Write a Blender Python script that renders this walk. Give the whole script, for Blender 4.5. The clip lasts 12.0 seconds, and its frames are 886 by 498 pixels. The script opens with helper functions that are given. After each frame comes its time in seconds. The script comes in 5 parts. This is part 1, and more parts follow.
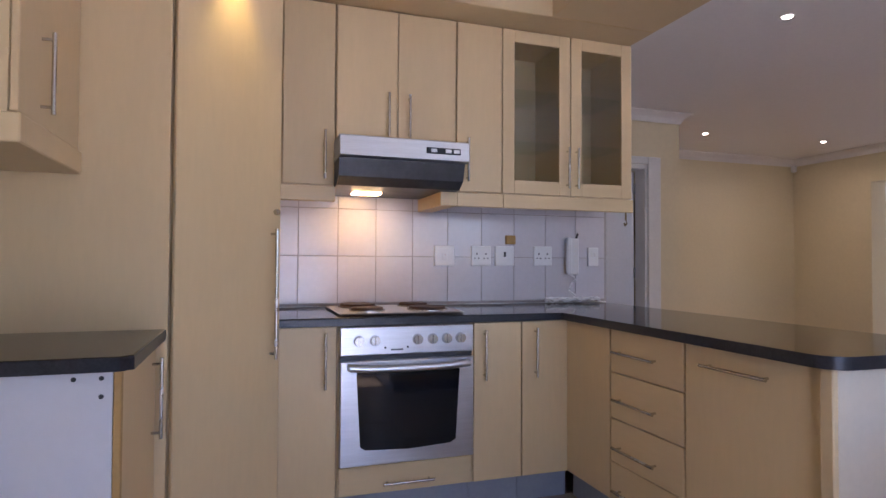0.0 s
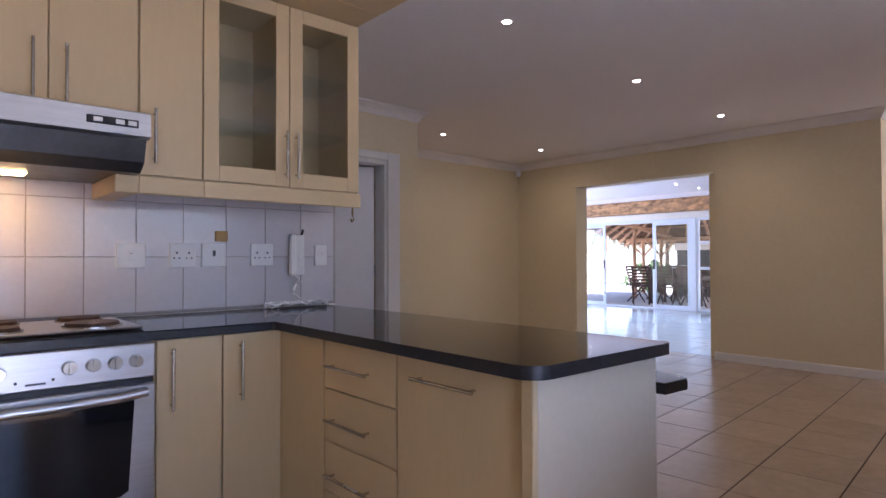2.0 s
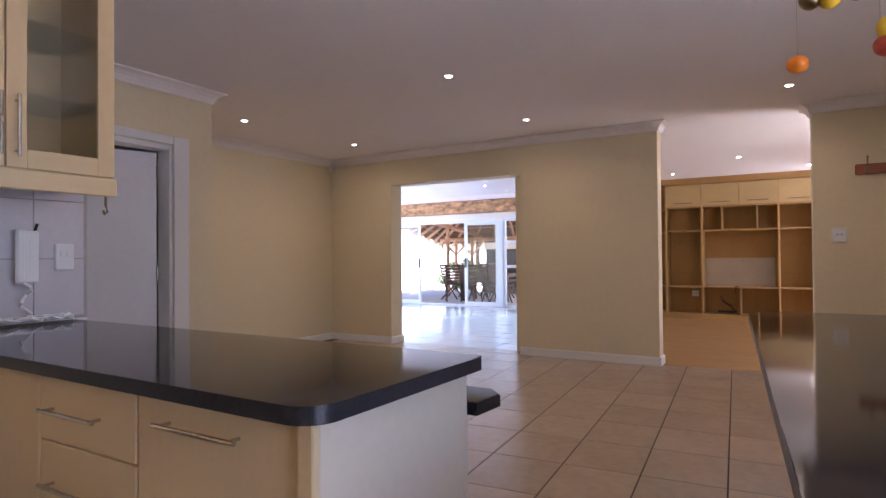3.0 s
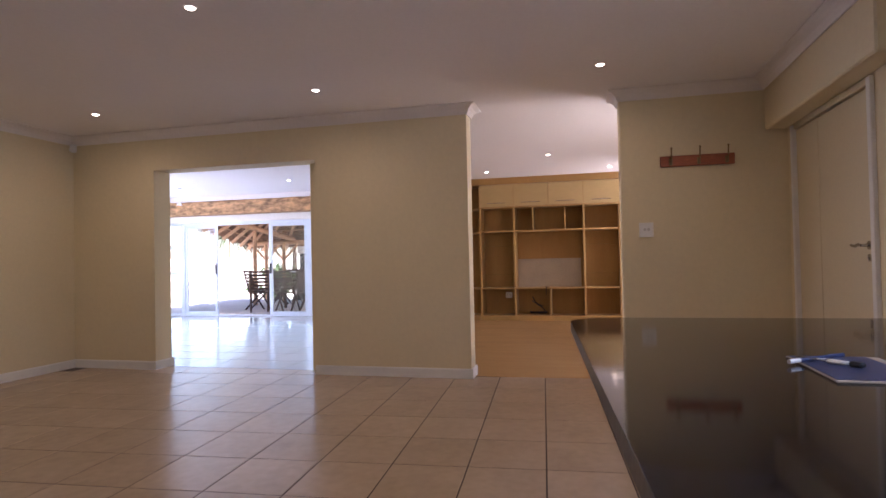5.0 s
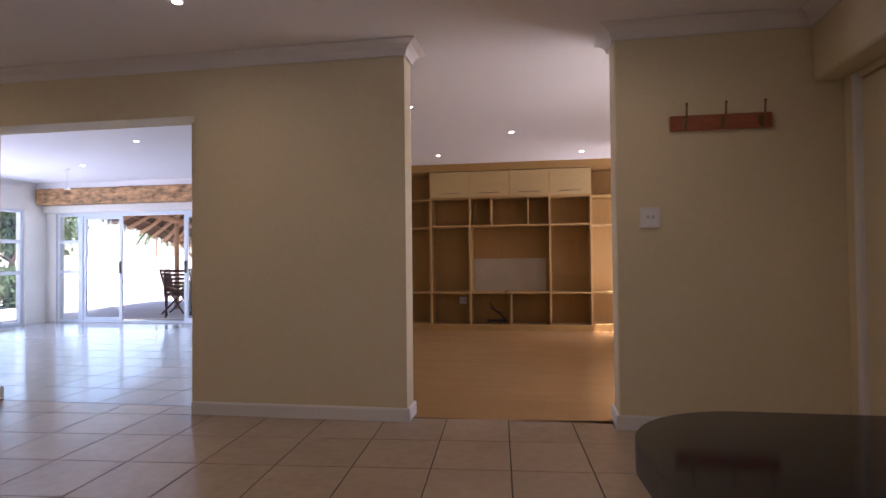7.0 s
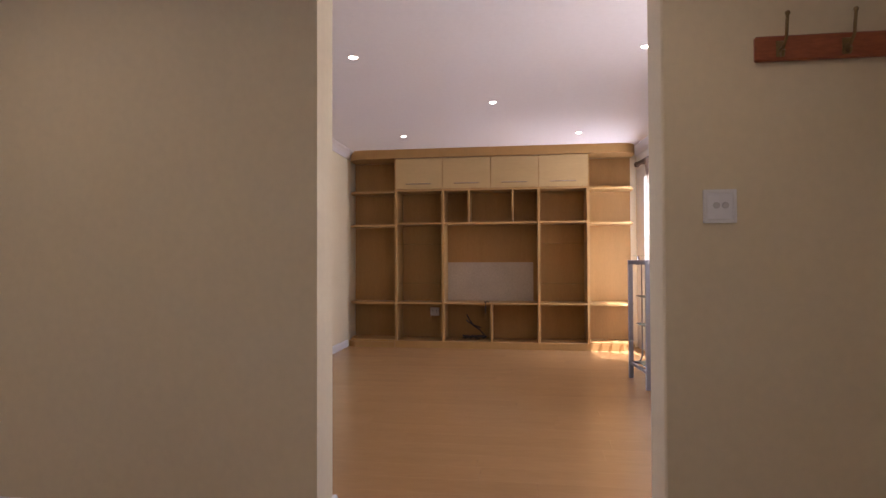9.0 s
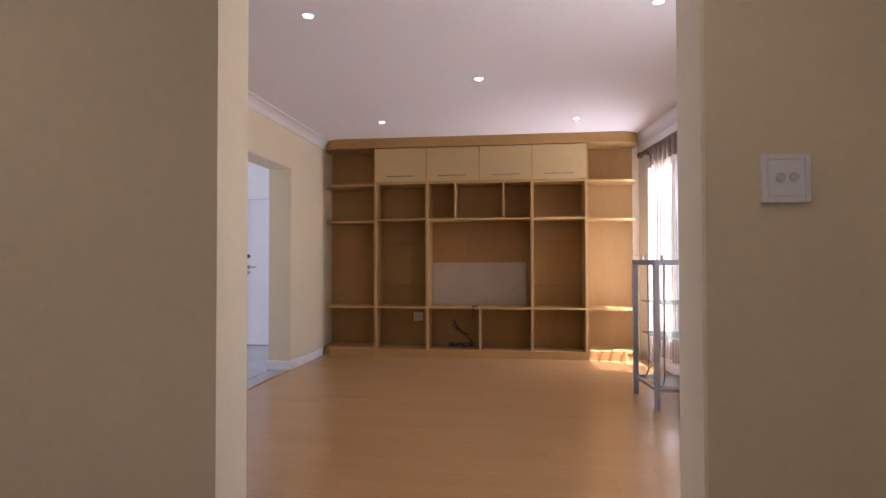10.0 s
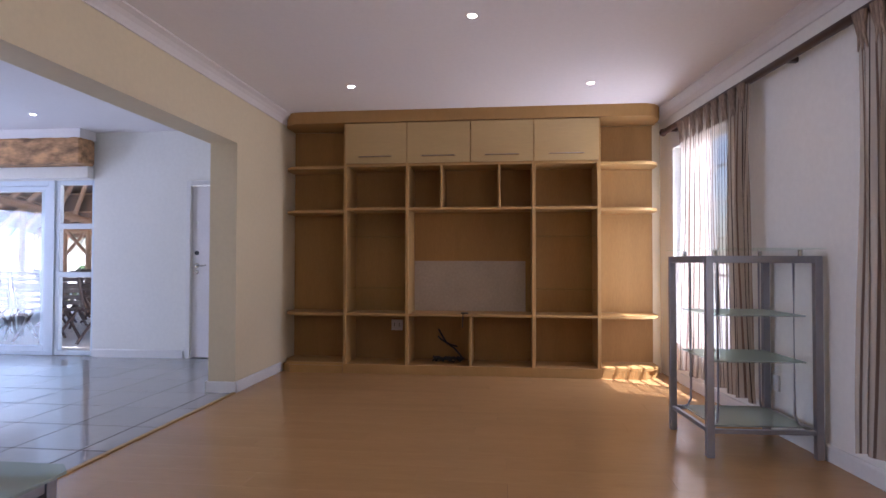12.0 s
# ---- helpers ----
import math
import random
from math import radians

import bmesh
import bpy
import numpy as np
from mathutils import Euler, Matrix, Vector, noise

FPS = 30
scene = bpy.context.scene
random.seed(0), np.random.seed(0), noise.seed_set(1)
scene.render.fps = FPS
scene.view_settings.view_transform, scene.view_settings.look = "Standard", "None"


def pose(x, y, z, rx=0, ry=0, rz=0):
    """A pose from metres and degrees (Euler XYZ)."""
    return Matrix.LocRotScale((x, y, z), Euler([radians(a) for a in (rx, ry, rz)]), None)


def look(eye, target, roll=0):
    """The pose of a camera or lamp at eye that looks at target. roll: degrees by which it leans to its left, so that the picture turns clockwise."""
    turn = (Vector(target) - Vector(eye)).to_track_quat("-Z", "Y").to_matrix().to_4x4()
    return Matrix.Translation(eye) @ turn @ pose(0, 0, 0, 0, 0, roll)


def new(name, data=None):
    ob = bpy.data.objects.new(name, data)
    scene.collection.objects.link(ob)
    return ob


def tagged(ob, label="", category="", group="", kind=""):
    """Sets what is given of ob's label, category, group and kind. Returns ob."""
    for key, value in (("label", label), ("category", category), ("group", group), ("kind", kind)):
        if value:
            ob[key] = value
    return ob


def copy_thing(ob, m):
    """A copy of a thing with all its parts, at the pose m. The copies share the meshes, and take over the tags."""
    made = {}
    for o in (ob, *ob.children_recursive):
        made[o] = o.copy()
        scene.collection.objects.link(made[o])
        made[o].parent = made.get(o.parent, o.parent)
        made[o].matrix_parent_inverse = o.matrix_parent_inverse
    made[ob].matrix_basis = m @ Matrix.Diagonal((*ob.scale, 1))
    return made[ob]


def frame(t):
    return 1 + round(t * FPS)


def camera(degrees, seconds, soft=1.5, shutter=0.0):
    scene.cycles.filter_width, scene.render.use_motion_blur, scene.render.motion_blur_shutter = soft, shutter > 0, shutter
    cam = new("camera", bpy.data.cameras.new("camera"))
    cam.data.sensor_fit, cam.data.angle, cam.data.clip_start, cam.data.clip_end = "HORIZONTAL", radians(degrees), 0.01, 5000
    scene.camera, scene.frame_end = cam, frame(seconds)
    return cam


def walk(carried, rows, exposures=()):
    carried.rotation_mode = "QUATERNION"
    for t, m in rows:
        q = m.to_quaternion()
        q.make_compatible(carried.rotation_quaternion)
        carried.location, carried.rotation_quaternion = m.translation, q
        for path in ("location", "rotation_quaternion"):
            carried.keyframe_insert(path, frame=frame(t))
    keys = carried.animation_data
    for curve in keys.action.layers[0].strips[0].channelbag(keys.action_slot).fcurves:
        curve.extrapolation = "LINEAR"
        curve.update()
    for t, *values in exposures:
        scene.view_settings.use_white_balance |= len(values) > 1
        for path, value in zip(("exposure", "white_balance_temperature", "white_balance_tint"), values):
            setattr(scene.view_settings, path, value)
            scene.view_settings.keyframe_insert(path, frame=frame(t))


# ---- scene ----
EXPOSURES = [(0.0, 2.12, 5850, 28), (1.0, 1.9, 5850, 28), (2.0, 1.88, 5850, 28), (2.5, 2.0, 5900, 29), (3.0, 2.12, 6050, 30), (3.5, 2.1, 6150, 31), (5.5, 1.9, 6250, 30),
             (6.5, 1.66, 6200, 29), (7.0, 1.5, 6150, 29), (9.0, 1.87, 6050, 29), (9.5, 1.95, 6050, 29), (10.0, 1.88, 5950, 28), (10.5, 1.76, 5850, 27), (11.0, 1.66, 5750, 27), (11.5, 1.54, 5650, 27), (12.0, 1.46, 5650, 27)]
cam = camera(74.3, 12.0)
PATH = [
    (0, (0.602, 0.132, 1.133), (1.235, 2.029, 1.18), 0.3),
    (0.5, (0.633, 0.158, 1.132), (1.455, 1.981, 1.18), 0.1),
    (1, (0.697, 0.196, 1.142), (1.686, 1.934, 1.187), 0.1),
    (1.5, (0.817, 0.277, 1.155), (1.965, 1.915, 1.193), 0.0),
    (2, (0.949, 0.348, 1.152), (2.279, 1.841, 1.186), -0.2),
    (2.5, (1.095, 0.453, 1.167), (2.636, 1.728, 1.199), -0.3),
    (3, (1.259, 0.513, 1.16), (2.979, 1.534, 1.187), -0.5),
    (3.5, (1.497, 0.541, 1.157), (3.32, 1.365, 1.182), -0.7),
    (3.7, (1.593, 0.563, 1.152), (3.439, 1.33, 1.176), -0.8),
    (5.3, (2.524, 0.649, 1.087), (4.475, 1.086, 1.126), -1.0),
    (5.5, (2.662, 0.668, 1.078), (4.618, 1.084, 1.116), -0.8),
    (6, (3.036, 0.728, 1.078), (5.001, 1.099, 1.116), -0.8),
    (6.5, (3.445, 0.759, 1.072), (5.415, 1.103, 1.111), -0.6),
    (7, (3.845, 0.796, 1.075), (5.816, 1.13, 1.114), -0.6),
    (7.2, (3.99, 0.868, 1.078), (5.966, 1.179, 1.118), -0.6),
    (8.8, (5.245, 0.858, 1.139), (7.225, 1.136, 1.173), -0.3),
    (9, (5.362, 0.851, 1.134), (7.343, 1.128, 1.17), -0.2),
    (9.5, (5.707, 0.824, 1.151), (7.689, 1.088, 1.186), -0.2),
    (10, (6.053, 0.81, 1.118), (8.035, 1.072, 1.158), -0.1),
    (10.5, (6.363, 0.847, 1.12), (8.347, 1.094, 1.16), -0.2),
    (11, (6.678, 0.852, 1.115), (8.664, 1.086, 1.157), -0.1),
    (11.5, (6.959, 0.889, 1.102), (8.946, 1.117, 1.144), -0.1),
    (12, (7.193, 0.92, 1.085), (9.18, 1.14, 1.129), 0.1),
]
walk(cam, [(t, look(eye, target, roll)) for t, eye, target, roll in PATH], exposures=EXPOSURES)

# ---- world and light ----
SUN_ELEV, SUN_DIR = radians(64), Vector((0.5, 1.0, 0))
world = bpy.data.worlds.new("sky")
scene.world = world
world.use_nodes = True
wn = world.node_tree.nodes
sky = wn.new("ShaderNodeTexSky")
sky.sky_type = "NISHITA"
sky.sun_disc = False
sky.sun_elevation = SUN_ELEV
sky.sun_rotation = math.atan2(-SUN_DIR.x, -SUN_DIR.y)
wn["Background"].inputs[1].default_value = 0.11
world.node_tree.links.new(sky.outputs[0], wn["Background"].inputs[0])
sun = new("sun", bpy.data.lights.new("sun", "SUN"))
sun.data.energy, sun.data.angle, sun.data.color = 5.0, radians(0.6), (1, 0.95, 0.86)
h = SUN_DIR.normalized() * math.cos(SUN_ELEV)
sun.matrix_world = look((0, 0, 20), (h.x, h.y, 20 - math.sin(SUN_ELEV)))


def window_light(name, centre, towards, width, height, power, colour=(0.75, 0.87, 1.0)):
    """Skylight that comes in by an opening."""
    ob = new(name, bpy.data.lights.new(name, "AREA"))
    ob.data.shape, ob.data.size, ob.data.size_y = "RECTANGLE", width, height
    ob.data.energy, ob.data.color = power, colour
    ob.matrix_world = look(centre, Vector(centre) + Vector(towards))
    return ob


window_light("skylight_sliding_doors", (13.35, 7.7, 1.05), (-1, 0, 0), 4.0, 1.9, 5.5, (0.52, 0.76, 1.0))
window_light("skylight_garden_window", (12.45, 9.9, 1.05), (0, -1, 0), 0.9, 1.9, 3, (0.52, 0.76, 1.0))
# Fill in an assumed, unseen window; it lights the kitchen from the right.
window_light("skylight_kitchen", (2.9, -0.96, 1.58), (0, 1, 0), 1.9, 0.95, 2.3, (0.50, 0.72, 1.0))
# Low cool fill for the base units, set in an assumed, unseen door.
window_light("skylight_back_door", (1.2, -0.97, 0.8), (0, 1, 0), 0.75, 1.4, 3.2, (0.42, 0.64, 1.0))
window_light("skylight_garden_windows", (10.45, 9.9, 1.05), (0, -1, 0), 2.5, 1.9, 38, (0.66, 0.77, 1.0))
window_light("skylight_living_a", (12.3, -0.64, 1.2), (0, 1, 0), 0.9, 1.7, 10, (0.9, 0.94, 1.0))
window_light("skylight_living_b", (8.6, -0.99, 1.2), (0, 1, 0), 1.1, 1.7, 2.8, (0.9, 0.94, 1.0))


# ---- materials ----
def material(name, colour, rough=0.5, metal=0.0, var=0.08, size=0.3, stretch=(1, 1, 1), bump=0.0, fine=0.004,
             spread=0.0, spec=0.5, coat=0.0, rough_var=0.08):
    m = bpy.data.materials.new(name)
    m.use_nodes = True
    n, l = m.node_tree.nodes, m.node_tree.links
    b = n["Principled BSDF"]
    co = n.new("ShaderNodeTexCoord")
    mp = n.new("ShaderNodeMapping")
    mp.inputs["Scale"].default_value = stretch
    l.new(co.outputs["Object"], mp.inputs[0])
    big, small = n.new("ShaderNodeTexNoise"), n.new("ShaderNodeTexNoise")
    big.inputs["Scale"].default_value, big.inputs["Detail"].default_value = 1 / size, 4
    small.inputs["Scale"].default_value, small.inputs["Detail"].default_value = 1 / fine / 6, 3
    for t in (big, small):
        l.new(mp.outputs[0], t.inputs["Vector"])
    if spread:
        info = n.new("ShaderNodeObjectInfo")
        off = n.new("ShaderNodeVectorMath")
        off.operation = "MULTIPLY_ADD"
        off.inputs[1].default_value = (37, 53, 71)
        l.new(info.outputs["Random"], off.inputs[0])
        l.new(co.outputs["Object"], off.inputs[2])
        l.new(off.outputs[0], mp.inputs[0])
    add = n.new("ShaderNodeMath")
    add.operation = "ADD"
    l.new(big.outputs["Fac"], add.inputs[0])
    l.new(small.outputs["Fac"], add.inputs[1])
    ramp = n.new("ShaderNodeMapRange")
    ramp.inputs["From Min"].default_value, ramp.inputs["From Max"].default_value = 0.7, 1.3
    ramp.inputs["To Min"].default_value, ramp.inputs["To Max"].default_value = 1 - var, 1 + var
    l.new(add.outputs[0], ramp.inputs[0])
    value = ramp.outputs[0]
    if spread:
        r2 = n.new("ShaderNodeMapRange")
        r2.inputs["To Min"].default_value, r2.inputs["To Max"].default_value = 1 - spread, 1 + spread
        l.new(info.outputs["Random"], r2.inputs[0])
        mul = n.new("ShaderNodeMath")
        mul.operation = "MULTIPLY"
        l.new(value, mul.inputs[0])
        l.new(r2.outputs[0], mul.inputs[1])
        value = mul.outputs[0]
    hsv = n.new("ShaderNodeHueSaturation")
    hsv.inputs["Color"].default_value = (*colour, 1)
    l.new(value, hsv.inputs["Value"])
    l.new(hsv.outputs[0], b.inputs["Base Color"])
    rr = n.new("ShaderNodeMapRange")
    rr.inputs["To Min"].default_value, rr.inputs["To Max"].default_value = max(0.02, rough - rough_var), min(1, rough + rough_var)
    l.new(big.outputs["Fac"], rr.inputs[0])
    l.new(rr.outputs[0], b.inputs["Roughness"])
    b.inputs["Metallic"].default_value = metal
    b.inputs["Specular IOR Level"].default_value = spec
    b.inputs["Coat Weight"].default_value = coat
    b.inputs["Coat Roughness"].default_value = 0.08
    if bump:
        bp = n.new("ShaderNodeBump")
        bp.inputs["Strength"].default_value, bp.inputs["Distance"].default_value = bump, 0.004
        l.new(add.outputs[0], bp.inputs["Height"])
        l.new(bp.outputs[0], b.inputs["Normal"])
    return m


def glass(name, tint=(0.97, 0.985, 0.98), gloss=0.03):
    m = bpy.data.materials.new(name)
    m.use_nodes = True
    n, l = m.node_tree.nodes, m.node_tree.links
    out = n["Material Output"]
    n.remove(n["Principled BSDF"])
    tr, gl, mx, fr, rg = (n.new("ShaderNode" + k) for k in ("BsdfTransparent", "BsdfGlossy", "MixShader", "LayerWeight", "MapRange"))
    tr.inputs[0].default_value = (*tint, 1)
    gl.inputs["Roughness"].default_value = gloss
    fr.inputs["Blend"].default_value = 0.2
    rg.inputs["To Min"].default_value, rg.inputs["To Max"].default_value = 0.03, 0.13
    l.new(fr.outputs["Facing"], rg.inputs[0])
    l.new(rg.outputs[0], mx.inputs[0])
    l.new(tr.outputs[0], mx.inputs[1])
    l.new(gl.outputs[0], mx.inputs[2])
    l.new(mx.outputs[0], out.inputs[0])
    return m


def glow(name, colour, strength):
    m = bpy.data.materials.new(name)
    m.use_nodes = True
    n, l = m.node_tree.nodes, m.node_tree.links
    e = n.new("ShaderNodeEmission")
    e.inputs[0].default_value, e.inputs[1].default_value = (*colour, 1), strength
    l.new(e.outputs[0], n["Material Output"].inputs[0])
    return m


def sheer(name):
    """Thin woven curtain with vertical stripes; part of the light goes straight through the weave."""
    m = material(name, (0.55, 0.46, 0.37), 0.9, var=0.06, size=0.1)
    n, l = m.node_tree.nodes, m.node_tree.links
    b, out = n["Principled BSDF"], n["Material Output"]
    uv = n.new("ShaderNodeUVMap")
    uv.uv_map = "cloth"
    sep = n.new("ShaderNodeSeparateXYZ")
    l.new(uv.outputs[0], sep.inputs[0])
    wave = n.new("ShaderNodeMath")
    wave.operation = "FRACT"
    l.new(sep.outputs[0], wave.inputs[0])
    cr = n.new("ShaderNodeValToRGB")
    cr.color_ramp.interpolation = "CONSTANT"
    pale, brown, dark = (0.60, 0.51, 0.41), (0.17, 0.11, 0.08), (0.05, 0.03, 0.025)
    stops = [(0, pale), (0.10, dark), (0.145, pale), (0.30, brown), (0.37, pale), (0.52, dark), (0.56, pale), (0.70, brown), (0.74, pale), (0.88, dark), (0.92, pale)]
    cr.color_ramp.elements[0].position, cr.color_ramp.elements[0].color = 0, (*stops[0][1], 1)
    cr.color_ramp.elements[1].position, cr.color_ramp.elements[1].color = stops[1][0], (*stops[1][1], 1)
    for p, c in stops[2:]:
        e = cr.color_ramp.elements.new(p)
        e.color = (*c, 1)
    l.new(wave.outputs[0], cr.inputs[0])
    l.new(cr.outputs[0], b.inputs["Base Color"])
    tl, tr, m1, m2 = (n.new("ShaderNode" + k) for k in ("BsdfTranslucent", "BsdfTransparent", "MixShader", "MixShader"))
    l.new(cr.outputs[0], tl.inputs[0])
    tr.inputs[0].default_value = (0.95, 0.93, 0.9, 1)
    m1.inputs[0].default_value = 0.6
    thin = n.new("ShaderNodeMapRange")
    thin.inputs["From Min"].default_value, thin.inputs["From Max"].default_value = 0.08, 0.6
    thin.inputs["To Min"].default_value, thin.inputs["To Max"].default_value = 0.01, 0.48
    l.new(cr.outputs[0], thin.inputs["Value"])
    l.new(thin.outputs[0], m2.inputs[0])
    l.new(b.outputs[0], m1.inputs[1])
    l.new(tl.outputs[0], m1.inputs[2])
    l.new(m1.outputs[0], m2.inputs[1])
    l.new(tr.outputs[0], m2.inputs[2])
    l.new(m2.outputs[0], out.inputs[0])
    return m


WALL = material("cream_plaster", (0.74, 0.64, 0.435), 0.75, var=0.03, size=0.8, bump=0.15, fine=0.006)
WHITEWALL = material("white_plaster", (0.84, 0.83, 0.78), 0.75, var=0.03, size=0.8, bump=0.12, fine=0.006)
CEIL = material("ceiling_paint", (0.89, 0.86, 0.86), 0.85, var=0.02, size=1.2, bump=0.08, fine=0.006)
TRIM = material("white_trim_paint", (0.80, 0.79, 0.77), 0.4, var=0.03, size=0.5)
DOORPAINT = material("white_door_enamel", (0.82, 0.79, 0.81), 0.35, var=0.03, size=0.5)
MAPLE = material("maple_laminate", (0.67, 0.495, 0.275), 0.42, var=0.025, size=0.4, stretch=(2.5, 2.5, 0.5), fine=0.008, spread=0.03)
MAPLE_H = material("maple_laminate_cross_grain", (0.67, 0.495, 0.275), 0.42, var=0.025, size=0.4, stretch=(0.5, 0.5, 2.5), fine=0.008, spread=0.03)
OAK = material("oak_veneer", (0.41, 0.24, 0.085), 0.5, spec=0.25, var=0.06, size=0.3, stretch=(3, 3, 0.5), fine=0.004, spread=0.05)
# Darker copy of the oak veneer: the shade inside the bays is in its colour.
OAKSHADED = material("oak_veneer_shaded", (0.365, 0.206, 0.071), 0.6, spec=0.15, var=0.08, size=0.3, stretch=(3, 3, 0.5), fine=0.004)
OAKLIGHT = material("oak_edge_lipping", (0.45, 0.272, 0.098), 0.5, spec=0.3, var=0.05, size=0.2, stretch=(2, 0.4, 2), fine=0.004)
WHITEBOARD = material("white_melamine", (0.64, 0.62, 0.64), 0.4, var=0.02, size=0.6)
CREAMBOARD = material("cream_melamine", (0.68, 0.58, 0.45), 0.4, var=0.03, size=0.6)
GRANITE = material("black_granite", (0.016, 0.014, 0.015), 0.07, var=0.45, size=0.02, fine=0.0012, spec=0.38, rough_var=0.03)
GRANITE_EDGE = material("honed_granite_edge", (0.022, 0.021, 0.026), 0.34, var=0.4, size=0.02, fine=0.0012)
STEEL = material("brushed_steel", (0.60, 0.60, 0.62), 0.33, 1.0, var=0.08, size=0.12, stretch=(0.2, 4, 6), fine=0.002)
CHROME = material("satin_nickel", (0.55, 0.53, 0.5), 0.25, 1.0, var=0.05, size=0.1)
BLACKGLASS = material("oven_glass", (0.008, 0.009, 0.012), 0.05, var=0.2, size=0.3, rough_var=0.02)
BLACK = material("black_plastic", (0.02, 0.02, 0.022), 0.4, var=0.2, size=0.1)
DARKGREY = material("dark_grey_metal", (0.06, 0.062, 0.068), 0.35, 0.3, var=0.15, size=0.1)
HOTPLATE = material("cast_iron_plate", (0.085, 0.042, 0.025), 0.5, 0.2, var=0.35, size=0.05, bump=0.3)
WALLTILE = material("white_glazed_tile", (0.64, 0.61, 0.64), 0.16, var=0.03, size=0.2, spread=0.025, bump=0.04)
GROUT = material("grey_grout", (0.42, 0.38, 0.36), 0.9, var=0.1, size=0.1)
FLOORTILE = material("beige_floor_tile", (0.44, 0.335, 0.245), 0.24, var=0.09, size=0.35, spread=0.05, fine=0.01, spec=0.5, bump=0.0, rough_var=0.06)
SUNTILE = material("white_floor_tile", (0.41, 0.41, 0.41), 0.11, var=0.03, size=0.35, spread=0.03, fine=0.01, bump=0.0, rough_var=0.015)
FLOORGROUT = material("brown_grout", (0.07, 0.05, 0.042), 0.95, var=0.2, size=0.1, spec=0.1)
LAMINATE = material("beech_laminate", (0.46, 0.265, 0.11), 0.23, var=0.05, size=0.5, stretch=(3, 0.5, 1), fine=0.01, spread=0.025, rough_var=0.05)
BAREBOARD = material("bare_backboard", (0.44, 0.36, 0.265), 0.6, var=0.10, size=0.3)
CREAMENAMEL = material("cream_door_enamel", (0.70, 0.61, 0.43), 0.4, var=0.03, size=0.5)
KRAFT = material("buff_paper", (0.42, 0.36, 0.29), 0.8, var=0.04, size=0.1)
FLAPWOOD = material("pale_oak_flap", (0.52, 0.37, 0.165), 0.42, var=0.04, size=0.35, stretch=(0.5, 0.5, 2.5), fine=0.008, spread=0.03)
PLINTH = material("blue_grey_plinth", (0.30, 0.32, 0.37), 0.4, 0.2, var=0.06, size=0.2)
SWITCHGREY = material("grey_switch_plastic", (0.58, 0.57, 0.56), 0.35, var=0.02, size=0.05)
PLASTIC = material("white_plastic", (0.80, 0.80, 0.80), 0.35, var=0.02, size=0.1)
REDWOOD = material("varnished_red_wood", (0.36, 0.105, 0.04), 0.35, var=0.2, size=0.1, stretch=(2, 0.6, 3))
BRASS = material("aged_brass", (0.30, 0.21, 0.10), 0.35, 1.0, var=0.15, size=0.05)
ALU = material("white_aluminium", (0.72, 0.79, 0.86), 0.35, var=0.02, size=0.4)
GREYSTEEL = material("silver_painted_steel", (0.27, 0.27, 0.30), 0.38, 0.55, var=0.05, size=0.1)
DARKWOOD = material("dark_stained_wood", (0.06, 0.03, 0.02), 0.4, var=0.2, size=0.1, stretch=(0.5, 3, 3))
BEAM = material("rough_sawn_timber", (0.46, 0.26, 0.125), 0.8, var=0.6, size=0.2, stretch=(2, 1, 2.5), bump=0.5, fine=0.02)
POLE = material("gum_pole", (0.44, 0.27, 0.16), 0.8, var=0.2, size=0.15, bump=0.4)
THATCH = material("thatch_reed", (0.16, 0.09, 0.05), 0.95, var=0.45, size=0.12, bump=0.8, fine=0.008)
TEAK = material("garden_teak", (0.085, 0.045, 0.03), 0.6, var=0.2, size=0.1)
PAVING = material("pale_paving", (0.78, 0.75, 0.70), 0.9, var=0.08, size=0.6, bump=0.3)
LEAF = material("garden_leaf", (0.06, 0.11, 0.035), 0.6, var=0.3, size=0.4, spread=0.2)
BARK = material("tree_bark", (0.10, 0.07, 0.05), 0.9, var=0.3, size=0.1, bump=0.6)
PANE = glass("window_pane")
SHELFGLASS = glass("shelf_glass", (0.95, 0.985, 0.97), 0.04)
FROST = glass("green_frosted_glass", (0.80, 0.90, 0.87), 0.12)
fn, fl_ = FROST.node_tree.nodes, FROST.node_tree.links
haze, hmix = fn.new("ShaderNodeBsdfDiffuse"), fn.new("ShaderNodeMixShader")
haze.inputs[0].default_value, hmix.inputs[0].default_value = (0.72, 0.80, 0.77, 1), 0.3
fl_.new(fn["Mix Shader"].outputs[0], hmix.inputs[1])
fl_.new(haze.outputs[0], hmix.inputs[2])
fl_.new(hmix.outputs[0], fn["Material Output"].inputs[0])
LAMP = glow("lamp_face", (1.0, 0.88, 0.68), 14)
HOODLAMP = glow("hood_lamp_face", (1.0, 0.62, 0.22), 9)
CLOTH = sheer("striped_sheer")
CORNICE = material("cornice_paint", (0.80, 0.755, 0.73), 0.7, var=0.03, size=0.5)
HEADER = material("gathered_curtain_header", (0.27, 0.20, 0.15), 0.9, var=0.3, size=0.03, stretch=(4, 4, 0.5))
BLUE = material("blue_plastic", (0.03, 0.05, 0.14), 0.4, var=0.1, size=0.1)
PAPER = material("paper", (0.78, 0.77, 0.74), 0.8, var=0.03, size=0.1)
ORANGE = material("orange_peel", (0.80, 0.22, 0.01), 0.45, var=0.08, size=0.03, bump=0.3, fine=0.002)
YELLOW = material("lemon_peel", (0.75, 0.45, 0.02), 0.45, var=0.08, size=0.03, bump=0.2, fine=0.002)
